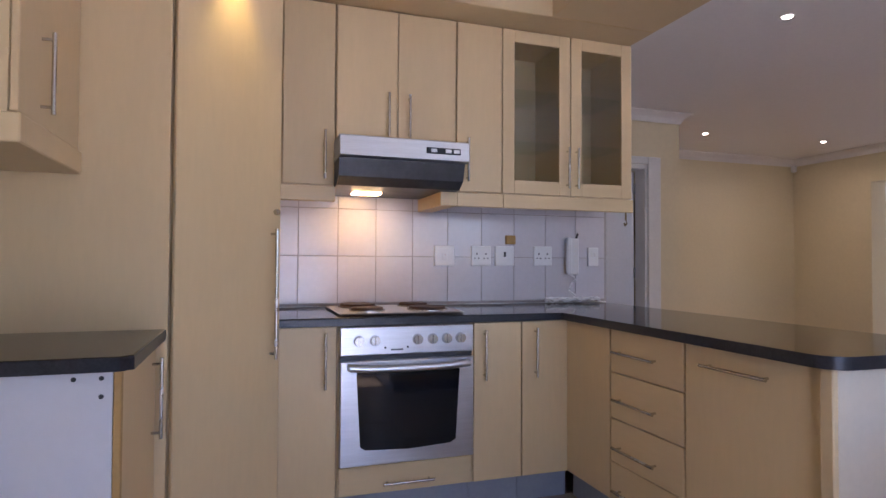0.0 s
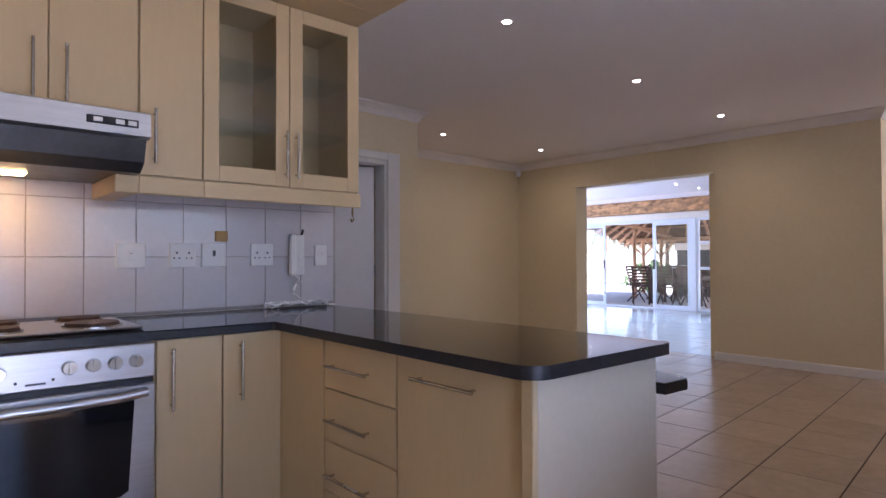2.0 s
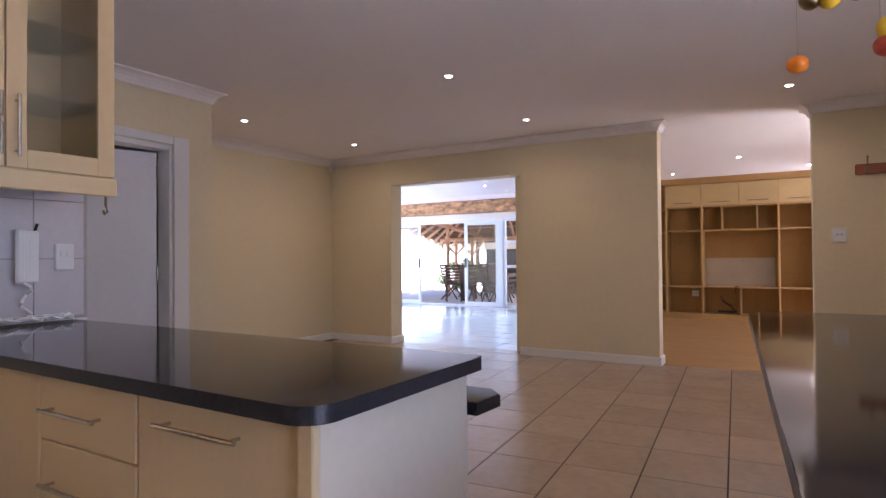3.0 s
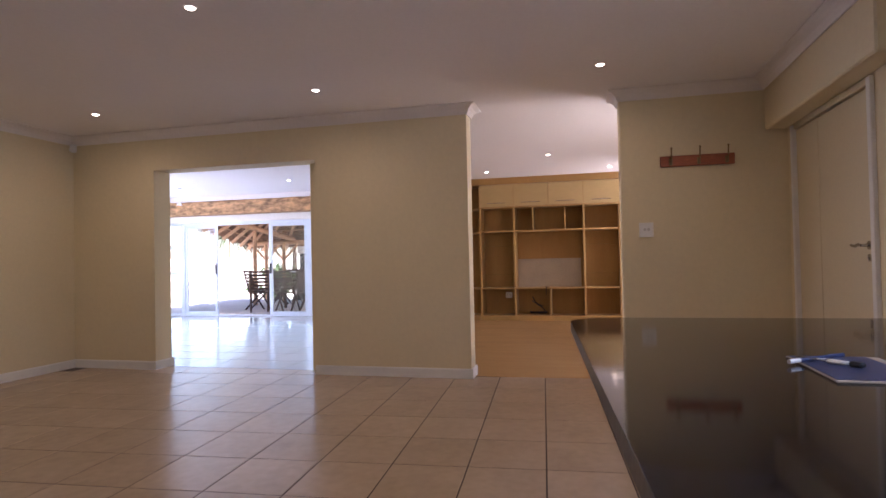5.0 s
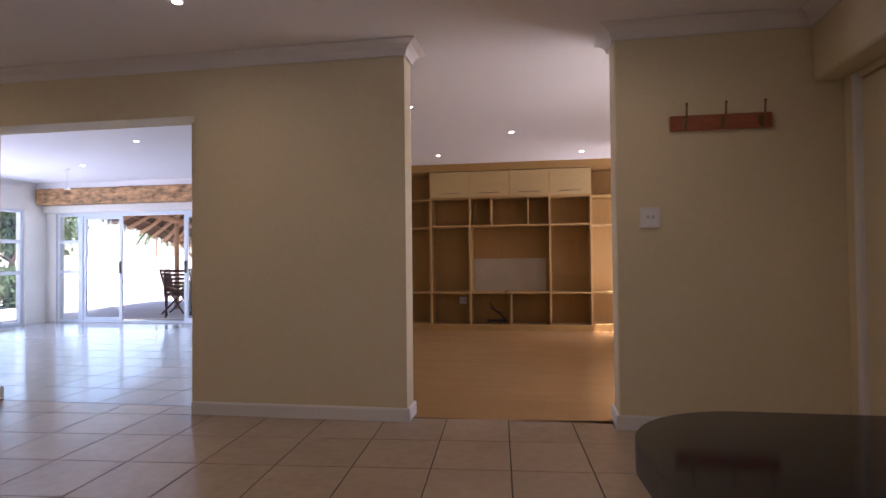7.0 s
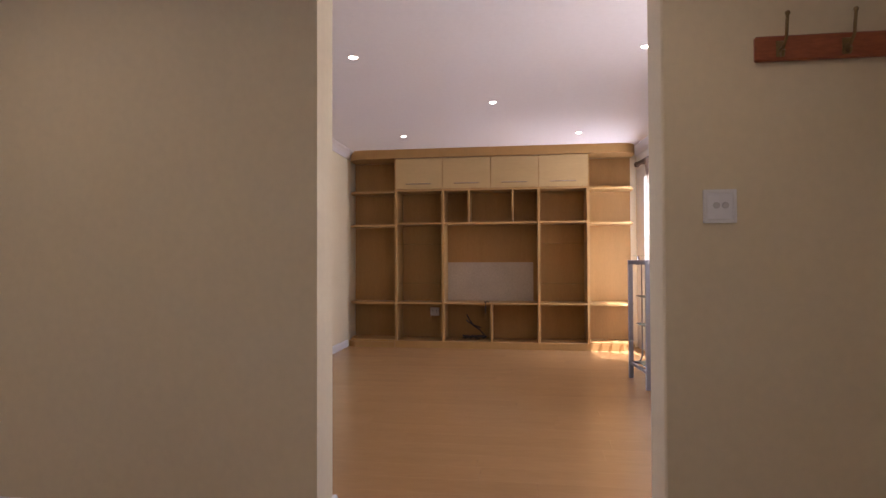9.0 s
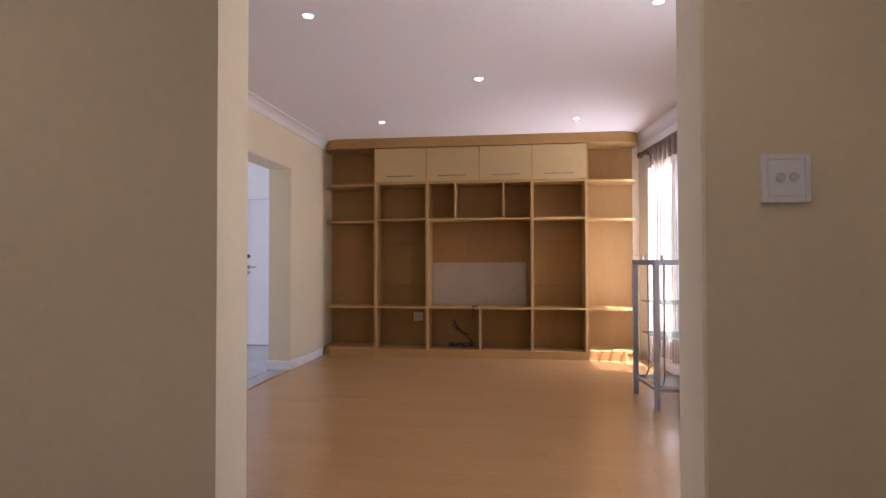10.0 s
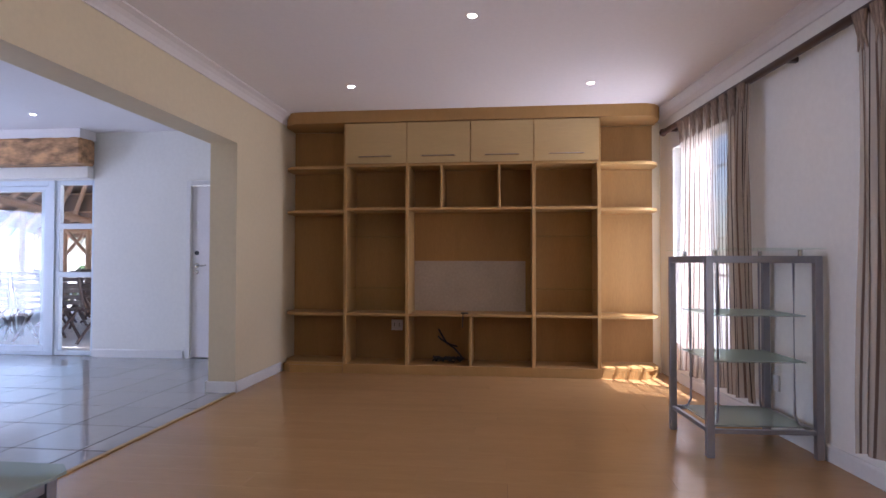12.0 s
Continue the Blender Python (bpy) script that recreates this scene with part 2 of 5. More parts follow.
GREENF = material("green_fruit", (0.10, 0.13, 0.03), 0.4, var=0.3, size=0.04)
PEACH = material("peach_fruit", (0.62, 0.17, 0.055), 0.45, var=0.3, size=0.03)
REDF = material("red_fruit", (0.50, 0.07, 0.035), 0.35, var=0.25, size=0.04)


# ---- building helpers ----
def shape():
    return bmesh.new()


def box(bm, x0, x1, y0, y1, z0, z1, bevel=0.0, turn=None, seg=1):
    m = Matrix.LocRotScale(((x0 + x1) / 2, (y0 + y1) / 2, (z0 + z1) / 2), None, (abs(x1 - x0), abs(y1 - y0), abs(z1 - z0)))
    g = bmesh.ops.create_cube(bm, size=1, matrix=(turn @ m) if turn else m)
    if bevel:
        edges = list({e for v in g["verts"] for e in v.link_edges})
        bmesh.ops.bevel(bm, geom=edges, offset=bevel, segments=seg, affect="EDGES", profile=0.5)
    return bm


def rod(bm, a, b, r, seg=10, r2=None, cap=True):
    a, b = Vector(a), Vector(b)
    d = b - a
    m = Matrix.Translation((a + b) / 2) @ d.to_track_quat("Z", "Y").to_matrix().to_4x4()
    bmesh.ops.create_cone(bm, segments=seg, radius1=r, radius2=r if r2 is None else r2, depth=d.length, cap_ends=cap, matrix=m)
    return bm


def ball(bm, c, r, scale=(1, 1, 1), seg=14, turn=None):
    m = Matrix.Translation(c) @ (turn or Matrix()) @ Matrix.Diagonal((*scale, 1))
    bmesh.ops.create_uvsphere(bm, u_segments=seg, v_segments=seg // 2 + 2, radius=r, matrix=m)
    return bm


def tube(bm, points, r, seg=8):
    """A bent rod along points."""
    rings = []
    pts = [Vector(p) for p in points]
    for i, p in enumerate(pts):
        d = (pts[min(i + 1, len(pts) - 1)] - pts[max(i - 1, 0)]).normalized()
        q = d.to_track_quat("Z", "Y")
        rings.append([bm.verts.new(p + q @ Vector((r * math.cos(2 * math.pi * k / seg), r * math.sin(2 * math.pi * k / seg), 0))) for k in range(seg)])
    for a, b in zip(rings, rings[1:]):
        for k in range(seg):
            bm.faces.new((a[k], a[(k + 1) % seg], b[(k + 1) % seg], b[k]))
    bm.faces.new(rings[0][::-1])
    bm.faces.new(rings[-1])
    return bm


def slab(bm, outline, z0, z1, bevel=0.0):
    """An upright prism on a plan outline (counter-clockwise)."""
    low = [bm.verts.new((x, y, z0)) for x, y in outline]
    top = [bm.verts.new((x, y, z1)) for x, y in outline]
    n = len(outline)
    bm.faces.new(low[::-1])
    cap = bm.faces.new(top)
    for i in range(n):
        bm.faces.new((low[i], low[(i + 1) % n], top[(i + 1) % n], top[i]))
    if bevel:
        bmesh.ops.bevel(bm, geom=list(cap.edges), offset=bevel, segments=2, affect="EDGES", profile=0.5)
    return bm


def arc(cx, cy, r, a0, a1, n=6):
    return [(cx + r * math.cos(radians(a0 + (a1 - a0) * i / n)), cy + r * math.sin(radians(a0 + (a1 - a0) * i / n))) for i in range(n + 1)]


def mesh_of(name, bm, smooth=False):
    me = bpy.data.meshes.new(name)
    bmesh.ops.recalc_face_normals(bm, faces=bm.faces[:])
    bm.to_mesh(me)
    bm.free()
    if smooth:
        for p in me.polygons:
            p.use_smooth = True
        me.set_sharp_from_angle(angle=radians(40))
    return me


def part(name, bm, mat, parent=None, label="", smooth=False):
    me = mesh_of(name, bm, smooth)
    me.materials.append(mat)
    ob = new(name, me)
    if parent is not None:
        ob.parent = parent
        root = parent
        while root.parent:
            root = root.parent
        if parent is root:
            ob.matrix_parent_inverse = Matrix.Translation(root.location).inverted()
    if label:
        tagged(ob, label)
    return ob


def thing(name, at, label, category, group=""):
    """An Empty at the base of a thing; its parts are given in world metres."""
    ob = new(name)
    ob.empty_display_size = 0.1
    ob.location = at
    return tagged(ob, label, category, group)


def structure(name, bm, mat, label, category, smooth=False):
    return tagged(part(name, bm, mat, None, "", smooth), label, category, "", "structure")


def stretch_bar(bm, a, b, out, r=0.006, stand=0.03):
    """A bar handle between a and b, standing off its door along out."""
    a, b, out = Vector(a), Vector(b), Vector(out)
    d = (b - a).normalized()
    rod(bm, a + out * stand, b + out * stand, r, 10)
    for p in (a + d * 0.02, b - d * 0.02):
        rod(bm, p, p + out * stand, r * 0.75, 8)
    return bm


# ---- structure ----
TOP = 2.56
WALL_T = 0.25


def wall(name, boxes, mat=WALL, label="cream painted plaster wall", bevel=0.0):
    bm = shape()
    for b in boxes:
        box(bm, *b, bevel)
    return structure(name, bm, mat, label, "wall")


wall("wall_kitchen_back", [(-0.31, 2.73, 3.285, 3.43, 0, TOP)], WHITEWALL, "plaster wall behind the kitchen tiles")
wall("wall_kitchen_west", [(-0.46, -0.31, -1.25, 3.43, 0, TOP)])
# The last box is an added, unseen blocker behind door_2 against outside light.
wall("wall_south", [(-0.46, 0.8, -1.15, -1.0, 0, TOP), (0.8, 1.6, -1.15, -1.0, 2.06, TOP), (1.6, 1.9, -1.15, -1.0, 0, TOP), (1.9, 3.9, -1.15, -1.0, 0, 1.05), (1.9, 3.9, -1.15, -1.0, 2.1, TOP),
                    (3.9, 6.2, -1.15, -1.0, 0, TOP), (6.2, 7.54, -1.15, -1.0, 2.09, TOP), (7.54, 7.68, -1.15, -1.0, 0, TOP), (6.2, 7.54, -1.15, -1.06, 0, 2.09)])
wall("bulkhead_over_door", [(5.75, 7.678, -0.998, -0.83, 2.13, TOP - 0.002)], WALL, "cream plastered bulkhead above a door", 0.012)
wall("wall_passage_end", [(1.35, 1.5, 3.43, 4.7, 0, TOP)])
wall("wall_nib", [(1.35, 3.30, 4.70, 4.85, 0, TOP), (3.30, 4.15, 4.70, 4.85, 2.06, TOP), (4.15, 4.50, 4.70, 4.85, 0, TOP)])
wall("wall_nib_return", [(4.35, 4.498, 4.85, 6.19, 0, TOP)])
wall("wall_north", [(1.85, 7.68, 6.19, 6.34, 0, TOP)])
wall("wall_back_room", [(1.85, 2.0, 4.85, 6.19, 0, TOP)])
wall("wall_divider", [(7.68, 7.93, 5.14, 10.15, 0, TOP), (7.68, 7.93, 3.25, 5.14, 2.135, TOP), (7.68, 7.875, 1.70, 3.25, 0, TOP)], WALL, "cream plaster wall with a wide square opening")
wall("wall_hook_stub", [(7.68, 7.93, -1.25, 0.33, 0, TOP)], WALL, "cream plaster wall stub beside the living room opening", 0.008)
wall("wall_living_north", [(7.876, 8.6, 3.165, 3.40, 0, TOP), (11.84, 13.4, 3.165, 3.40, 0, TOP), (8.6, 11.84, 3.165, 3.40, 2.075, TOP)], WALL, "cream plaster wall with a wide opening to the sunroom")
wall("wall_living_east", [(13.17, 13.4, -1.0, 3.165, 0, TOP)])
wall("wall_sunroom_east", [(13.4, 13.6, 3.165, 3.60, 0, TOP), (13.4, 13.6, 3.60, 4.47, 1.96, TOP), (13.4, 13.6, 4.47, 5.63, 0, TOP),
                           (13.4, 13.6, 5.63, 9.75, 2.02, TOP), (13.4, 13.6, 9.75, 10.15, 0, TOP)], WHITEWALL, "white plaster wall around sliding doors")
wall("wall_sunroom_north", [(12.95, 13.4, 9.95, 10.15, 0, TOP), (12.0, 12.95, 9.95, 10.15, 2.06, TOP), (11.7, 12.0, 9.95, 10.15, 0, TOP),
                            (10.6, 11.7, 9.95, 10.15, 2.06, TOP), (10.3, 10.6, 9.95, 10.15, 0, TOP), (9.2, 10.3, 9.95, 10.15, 2.06, TOP), (7.93, 9.2, 9.95, 10.15, 0, TOP)], WHITEWALL, "white plaster wall with a garden window")

# The living room's south wall runs slightly askew.
SOUTH = Matrix.Translation((12.78, -0.62, 0)) @ Matrix.Rotation(math.atan(0.1), 4, "Z")


def south(x, y, z):
    """A place beside the living room's south wall: x along it (towards the shelves), y off it into the room."""
    return SOUTH @ Vector((x, y, z))


WINS = [(-1.02, 0.06), (-4.95, -3.6)]
bm = shape()
for x0, x1, z0, z1 in [(-5.2, -4.95, 0, TOP), (-4.95, -3.6, 0, 0.35), (-4.95, -3.6, 2.15, TOP), (-3.6, -1.02, 0, TOP), (-1.02, 0.06, 0, 0.35), (-1.02, 0.06, 2.15, TOP), (0.06, 0.8, 0, TOP)]:
    box(bm, x0, x1, -0.2, 0, z0, z1, 0, SOUTH)
structure("wall_living_south", bm, WHITEWALL, "white plaster wall with two curtained windows", "wall")

bm = slab(shape(), [(-0.46, -1.15), (7.7, -1.15), (7.7, -1.31), (13.6, -0.735), (13.6, 10.15), (-0.46, 10.15)], TOP, TOP + 0.15)
structure("ceiling", bm, CEIL, "flat white plasterboard ceiling with recessed lamps", "ceiling")
bm = box(shape(), -0.6, 7.75, -1.4, 6.4, -0.10, -0.0018)
structure("floor", bm, FLOORGROUT, "tiled floor with dark grout joints", "floor")
bm = box(shape(), 7.75, 13.6, 3.2, 10.2, -0.10, -0.0012)
structure("floor_sunroom", bm, FLOORGROUT, "white tiled sunroom floor", "floor")
bm = box(shape(), 7.75, 13.3, -1.3, 3.2, -0.10, -0.002)
structure("floor_living", bm, FLOORGROUT, "beech laminate floor bed", "floor")


def run_profile(bm, a, b, inward, profile, outer_a=0, outer_b=0):
    """Sweep a profile (off the wall, up) along the wall foot from a to b."""
    a, b, n = Vector((*a, 0)), Vector((*b, 0)), Vector((*inward, 0))
    d = (b - a).normalized()
    ends = [[bm.verts.new(p + n * u + d * (k * u) + Vector((0, 0, w))) for u, w in profile] for p, k in ((a, -outer_a), (b, outer_b))]
    k = len(profile)
    for i in range(k):
        bm.faces.new((ends[0][i], ends[0][(i + 1) % k], ends[1][(i + 1) % k], ends[1][i]))
    bm.faces.new(ends[0][::-1])
    bm.faces.new(ends[1])


COVE = [(0.001, TOP - 0.095), (0.012, TOP - 0.095), (0.016, TOP - 0.08), (0.03, TOP - 0.05), (0.055, TOP - 0.028), (0.08, TOP - 0.016), (0.09, TOP - 0.012), (0.09, TOP - 0.001), (0.001, TOP - 0.001)]
SKIRT = [(0.001, 0.0), (0.018, 0.0), (0.018, 0.078), (0.012, 0.09), (0.001, 0.09)]
# Each run: from, to, off the wall, and whether its ends are mitred round an outer corner.
RUNS_COVE = [((1.5, 4.70), (4.50, 4.70), (0, -1), 0, 1), ((4.50, 4.70), (4.50, 6.19), (1, 0), 1, 0), ((4.5, 6.19), (7.68, 6.19), (0, -1), 0, 0),
             ((7.68, 1.70), (7.68, 6.19), (-1, 0), 1, 0), ((7.68, 1.70), (7.875, 1.70), (0, -1), 1, 1), ((7.68, -0.83), (7.68, 0.33), (-1, 0), 0, 1), ((7.68, 0.33), (7.93, 0.33), (0, 1), 1, 1),
             ((7.875, 1.70), (7.875, 3.165), (1, 0), 1, 0), ((7.875, 3.165), (13.17, 3.165), (0, -1), 0, 0), ((7.93, -1.0), (7.93, 0.33), (1, 0), 0, 1),
             ((5.75, -0.83), (7.68, -0.83), (0, 1), 0, 0), ((7.93, 9.95), (13.4, 9.95), (0, -1), 0, 0)]
for a, b, n, ma, mb in RUNS_COVE:
    bm = shape()
    run_profile(bm, a, b, n, COVE, ma, mb)
    structure("cornice", bm, CORNICE, "white coved plaster cornice", "cornice")
bm = shape()
p, q = south(-4.9, 0, 0), south(0.4, 0, 0)
nn = (SOUTH.to_3x3() @ Vector((0, 1, 0)))
run_profile(bm, p.xy, q.xy, nn.xy, COVE)
structure("cornice", bm, CORNICE, "white coved plaster cornice", "cornice")
RUNS_SKIRT = [((4.5, 6.19), (7.68, 6.19), (0, -1)), ((4.50, 4.68), (4.50, 6.19), (1, 0)), ((4.27, 4.70), (4.518, 4.70), (0, -1)), ((7.68, 5.14), (7.68, 6.19), (-1, 0)), ((7.68, 1.682), (7.68, 3.268), (-1, 0)),
              ((7.66, 1.70), (7.893, 1.70), (0, -1)), ((7.66, 3.25), (7.95, 3.25), (0, 1)), ((7.66, 5.14), (7.95, 5.14), (0, -1)), ((7.68, -1.0), (7.68, 0.348), (-1, 0)), ((7.66, 0.33), (7.95, 0.33), (0, 1)),
              ((7.875, 1.70), (7.875, 3.165), (1, 0)), ((11.822, 3.165), (12.8, 3.165), (0, -1)), ((11.84, 3.147), (11.84, 3.418), (-1, 0)), ((11.822, 3.40), (13.4, 3.40), (0, 1)),
              ((13.4, 4.53), (13.4, 5.63), (-1, 0))]
for a, b, n in RUNS_SKIRT:
    bm = shape()
    run_profile(bm, a, b, n, SKIRT)
    structure("baseboard", bm, TRIM, "white painted skirting board", "baseboard")
bm = shape()
run_profile(bm, p.xy, south(-0.1, 0, 0).xy, nn.xy, SKIRT)
structure("baseboard", bm, TRIM, "white painted skirting board", "baseboard")

# ---- doors ----
def lever(parent, at, along, out):
    """A lever handle with a lock plate under it."""
    at, along, out = Vector(at), Vector(along), Vector(out)
    bm = shape()
    rod(bm, at, at + out * 0.008, 0.026, 18)
    rod(bm, at, at + out * 0.05, 0.009, 10)
    tube(bm, [at + out * 0.045, at + out * 0.05 + along * 0.03 + Vector((0, 0, 0.006)), at + out * 0.05 + along * 0.075 - Vector((0, 0, 0.004)), at + out * 0.048 + along * 0.13 + Vector((0, 0, 0.004))], 0.009)
    part("door_handle", bm, CHROME, parent, "curved satin nickel lever handle", True)
    bm = shape()
    low = at - Vector((0, 0, 0.075))
    rod(bm, low, low + out * 0.008, 0.022, 16)
    box(bm, low.x - 0.004, low.x + 0.004, low.y - 0.012, low.y + 0.012, low.z - 0.012, low.z + 0.004)
    part("keyhole_plate", bm, CHROME, parent)


d1 = tagged(thing("door_1", (3.72, 4.7, 0), "white painted panel door standing ajar in a white frame", "door"), kind="structure")
bm = shape()
box(bm, 4.13, 4.27, 4.672, 4.70, 0, 2.13, 0.006)
box(bm, 3.18, 3.32, 4.672, 4.70, 0, 2.13, 0.006)
box(bm, 3.32, 4.13, 4.674, 4.70, 2.06, 2.13, 0.006)
part("architrave", bm, TRIM, d1)
bm = shape()
box(bm, 4.11, 4.15, 4.70, 4.85, 0, 2.06, 0.004)
box(bm, 3.30, 3.34, 4.70, 4.85, 0, 2.06, 0.004)
box(bm, 3.34, 4.11, 4.70, 4.85, 2.02, 2.06, 0.004)
part("door_frame", bm, TRIM, d1)
swing = Matrix.Translation((4.105, 4.86, 0)) @ Matrix.Rotation(radians(-24), 4, "Z")
bm = box(shape(), -0.76, 0, 0, 0.04, 0.01, 2.015, 0.003, swing)
part("door_leaf", bm, DOORPAINT, d1)
for zz in (0.25, 1.0, 1.8):
    bm = rod(shape(), (4.105, 4.852, zz), (4.105, 4.852, zz + 0.1), 0.008)
    part("hinge", bm, CHROME, d1)

d2 = tagged(thing("door_2", (6.87, -1.0, 0), "cream painted double door with a lever handle in a recess", "door"), kind="structure")
bm = shape()
box(bm, 7.50, 7.55, -1.02, -0.975, 0, 2.12, 0.004)
box(bm, 6.18, 6.23, -1.02, -0.975, 0, 2.12, 0.004)
part("door_frame", bm, TRIM, d2)
part("door_head", box(shape(), 6.23, 7.50, -1.02, -0.99, 2.085, 2.128, 0.004), CREAMENAMEL, d2)
for a, b in ((7.06, 7.496), (6.234, 7.054)):
    bm = box(shape(), a, b, -1.045, -1.005, 0.012, 2.075, 0.003)
    part("door_leaf", bm, CREAMENAMEL, d2)
lever(d2, (6.31, -1.005, 1.14), (1, 0, 0), (0, 1, 0))

d3 = tagged(thing("door_3", (13.4, 4.03, 0), "closed white front door with locks and a lever handle", "door"), kind="structure")
bm = shape()
box(bm, 13.38, 13.44, 4.45, 4.50, 0, 1.99, 0.004)
box(bm, 13.38, 13.44, 3.57, 3.62, 0, 1.99, 0.004)
box(bm, 13.38, 13.44, 3.62, 4.45, 1.94, 1.99, 0.004)
part("door_frame", bm, TRIM, d3)
bm = box(shape(), 13.42, 13.46, 3.622, 4.448, 0.01, 1.935, 0.003)
part("door_leaf", bm, DOORPAINT, d3)
lever(d3, (13.42, 4.39, 1.04), (0, -1, 0), (-1, 0, 0))
for zz in (1.18, 1.52):
    bm = rod(shape(), (13.42, 4.39, zz), (13.41, 4.39, zz), 0.025 if zz < 1.3 else 0.018, 14)
    part("lock", bm, DARKGREY if zz < 1.3 else TRIM, d3)

# ---- kitchen ----
YB, XP = 2.636, 2.075      # fronts of the oven run and of the peninsula
CAR = 0.018                # board thickness


def front(parent, name, lo, hi, axis, out, mat, handle=None, t=0.018):
    """A door or drawer front: lo/hi are (along, z) corners on the plane given by axis ('y' or 'x', value); out is its side."""
    ax, v = axis
    bm = shape()
    a, b = v, v + out * t
    if ax == "y":
        box(bm, lo[0], hi[0], min(a, b), max(a, b), lo[1], hi[1], 0.0025)
    else:
        box(bm, min(a, b), max(a, b), lo[0], hi[0], lo[1], hi[1], 0.0025)
    ob = part(name, bm, mat, parent)
    if handle:
        p, q = handle
        if ax == "y":
            p, q, o = (p[0], b, p[1]), (q[0], b, q[1]), (0, out, 0)
        else:
            p, q, o = (b, p[0], p[1]), (b, q[0], q[1]), (out, 0, 0)
        part("handle", stretch_bar(shape(), p, q, o), CHROME, ob, "satin nickel bar handle", True)
    return ob


def base_unit(name, x0, x1, doors, label, group="kitchen base units"):
    c = thing(name, ((x0 + x1) / 2, 2.95, 0), label, "cabinet", group)
    bm = shape()
    box(bm, x0 + 0.001, x1 - 0.001, YB + 0.02, 3.27, 0.13, 0.864)
    part("body", bm, MAPLE, c)
    bm = box(shape(), x0 + 0.001, x1 - 0.001, YB + 0.055, YB + 0.07, 0.0, 0.129)
    part("plinth", bm, PLINTH, c, "blue-grey metallic plinth")
    for d in doors:
        front(c, *d)
    return c


yf = ("y", YB + 0.018)
base_unit("base_cabinet", 0.72, 0.968, [("door", (0.727, 0.135), (0.962, 0.858), yf, -1, MAPLE, ((0.915, 0.60), (0.915, 0.835)))], "pale maple base cabinet with a bar handle beside the oven")
base_unit("base_cabinet", 1.585, 1.83, [("door", (1.59, 0.135), (1.828, 0.858), yf, -1, MAPLE, ((1.64, 0.598), (1.64, 0.826)))], "pale maple base cabinet beside the oven")
base_unit("base_cabinet", 1.831, 2.095, [("door", (1.834, 0.135), (2.075, 0.858), yf, -1, MAPLE, ((1.90, 0.597), (1.90, 0.83)))], "pale maple corner base cabinet with a bar handle")
base_unit("oven_housing", 0.969, 1.584, [("drawer", (0.975, 0.137), (1.578, 0.258), yf, -1, MAPLE_H, ((1.165, 0.18), (1.395, 0.18)))], "pale maple oven housing with a low drawer")

# Oven, in its housing.
ov = thing("oven", (1.276, YB, 0.26), "stainless steel built-in oven with a dark glass door", "oven")
bm = box(shape(), 0.982, 1.572, YB - 0.004, YB + 0.019, 0.262, 0.858, 0.003)
part("body", bm, STEEL, ov)
bm = box(shape(), 0.976, 1.578, YB - 0.022, YB - 0.004, 0.735, 0.856, 0.004)
panel = part("control_panel", bm, STEEL, ov)
for kx in (1.055, 1.125, 1.315, 1.384, 1.450, 1.515):
    bm = rod(shape(), (kx, YB - 0.021, 0.797), (kx, YB - 0.042, 0.797), 0.024, 20, 0.020)
    box(bm, kx - 0.004, kx + 0.004, YB - 0.05, YB - 0.04, 0.778, 0.816, 0.001)
    part("knob", bm, CHROME, panel, "", True)
for kx in (1.17, 1.27):
    part("indicator_lamp", rod(shape(), (kx, YB - 0.021, 0.765), (kx, YB - 0.025, 0.765), 0.005, 10), BLACK, panel)
part("badge", box(shape(), 1.195, 1.25, YB - 0.0235, YB - 0.022, 0.752, 0.759), DARKGREY, panel)
bm = box(shape(), 0.978, 1.576, YB - 0.006, YB - 0.003, 0.712, 0.733)
part("vent_gap", bm, BLACK, ov)
bm = box(shape(), 0.976, 1.578, YB - 0.028, YB - 0.004, 0.268, 0.712, 0.004)
odoor = part("door", bm, STEEL, ov)
out = [(1.045, 0.655), (1.062, 0.35), (1.085, 0.335), (1.276, 0.325), (1.467, 0.335), (1.492, 0.35), (1.509, 0.655), (1.505, 0.668), (1.049, 0.668)]
bm = shape()
vs = [bm.verts.new((x, YB - 0.0305, z)) for x, z in out]
ve = [bm.verts.new((x, YB - 0.0275, z)) for x, z in out]
bm.faces.new(vs)
for i in range(len(vs)):
    bm.faces.new((vs[i], vs[(i + 1) % len(vs)], ve[(i + 1) % len(vs)], ve[i]))
part("glass", bm, BLACKGLASS, odoor, "dark tinted oven glass")
bm = shape()
tube(bm, [(1.01, YB - 0.06, 0.690), (1.10, YB - 0.068, 0.683), (1.276, YB - 0.07, 0.681), (1.45, YB - 0.068, 0.683), (1.543, YB - 0.06, 0.690)], 0.017, 12)
for hx in (1.02, 1.533):
    box(bm, hx - 0.014, hx + 0.014, YB - 0.065, YB - 0.026, 0.674, 0.704, 0.004)
part("handle", bm, STEEL, odoor, "curved steel grip", True)

# Worktop: oven run and peninsula in one piece.
outline = [(0.72, YB - 0.016), (2.03, YB - 0.016), (2.04, YB - 0.026), (2.015, 1.33)] + arc(2.085, 1.295, 0.07, 180, 262, 16) + [(2.585, 1.215)] + arc(2.625, 1.255, 0.04, 285, 350, 10) + [(2.668, 3.28), (0.72, 3.28)]
wt = tagged(part("worktop", slab(shape(), outline, 0.862, 0.897, 0.006), GRANITE), "polished black granite worktop running into a peninsula", "worktop")
bm = slab(shape(), [(2.665, 1.245), (2.79, 1.235), (2.845, 1.285), (2.845, 3.05), (2.665, 3.05)], 0.73, 0.765, 0.006)
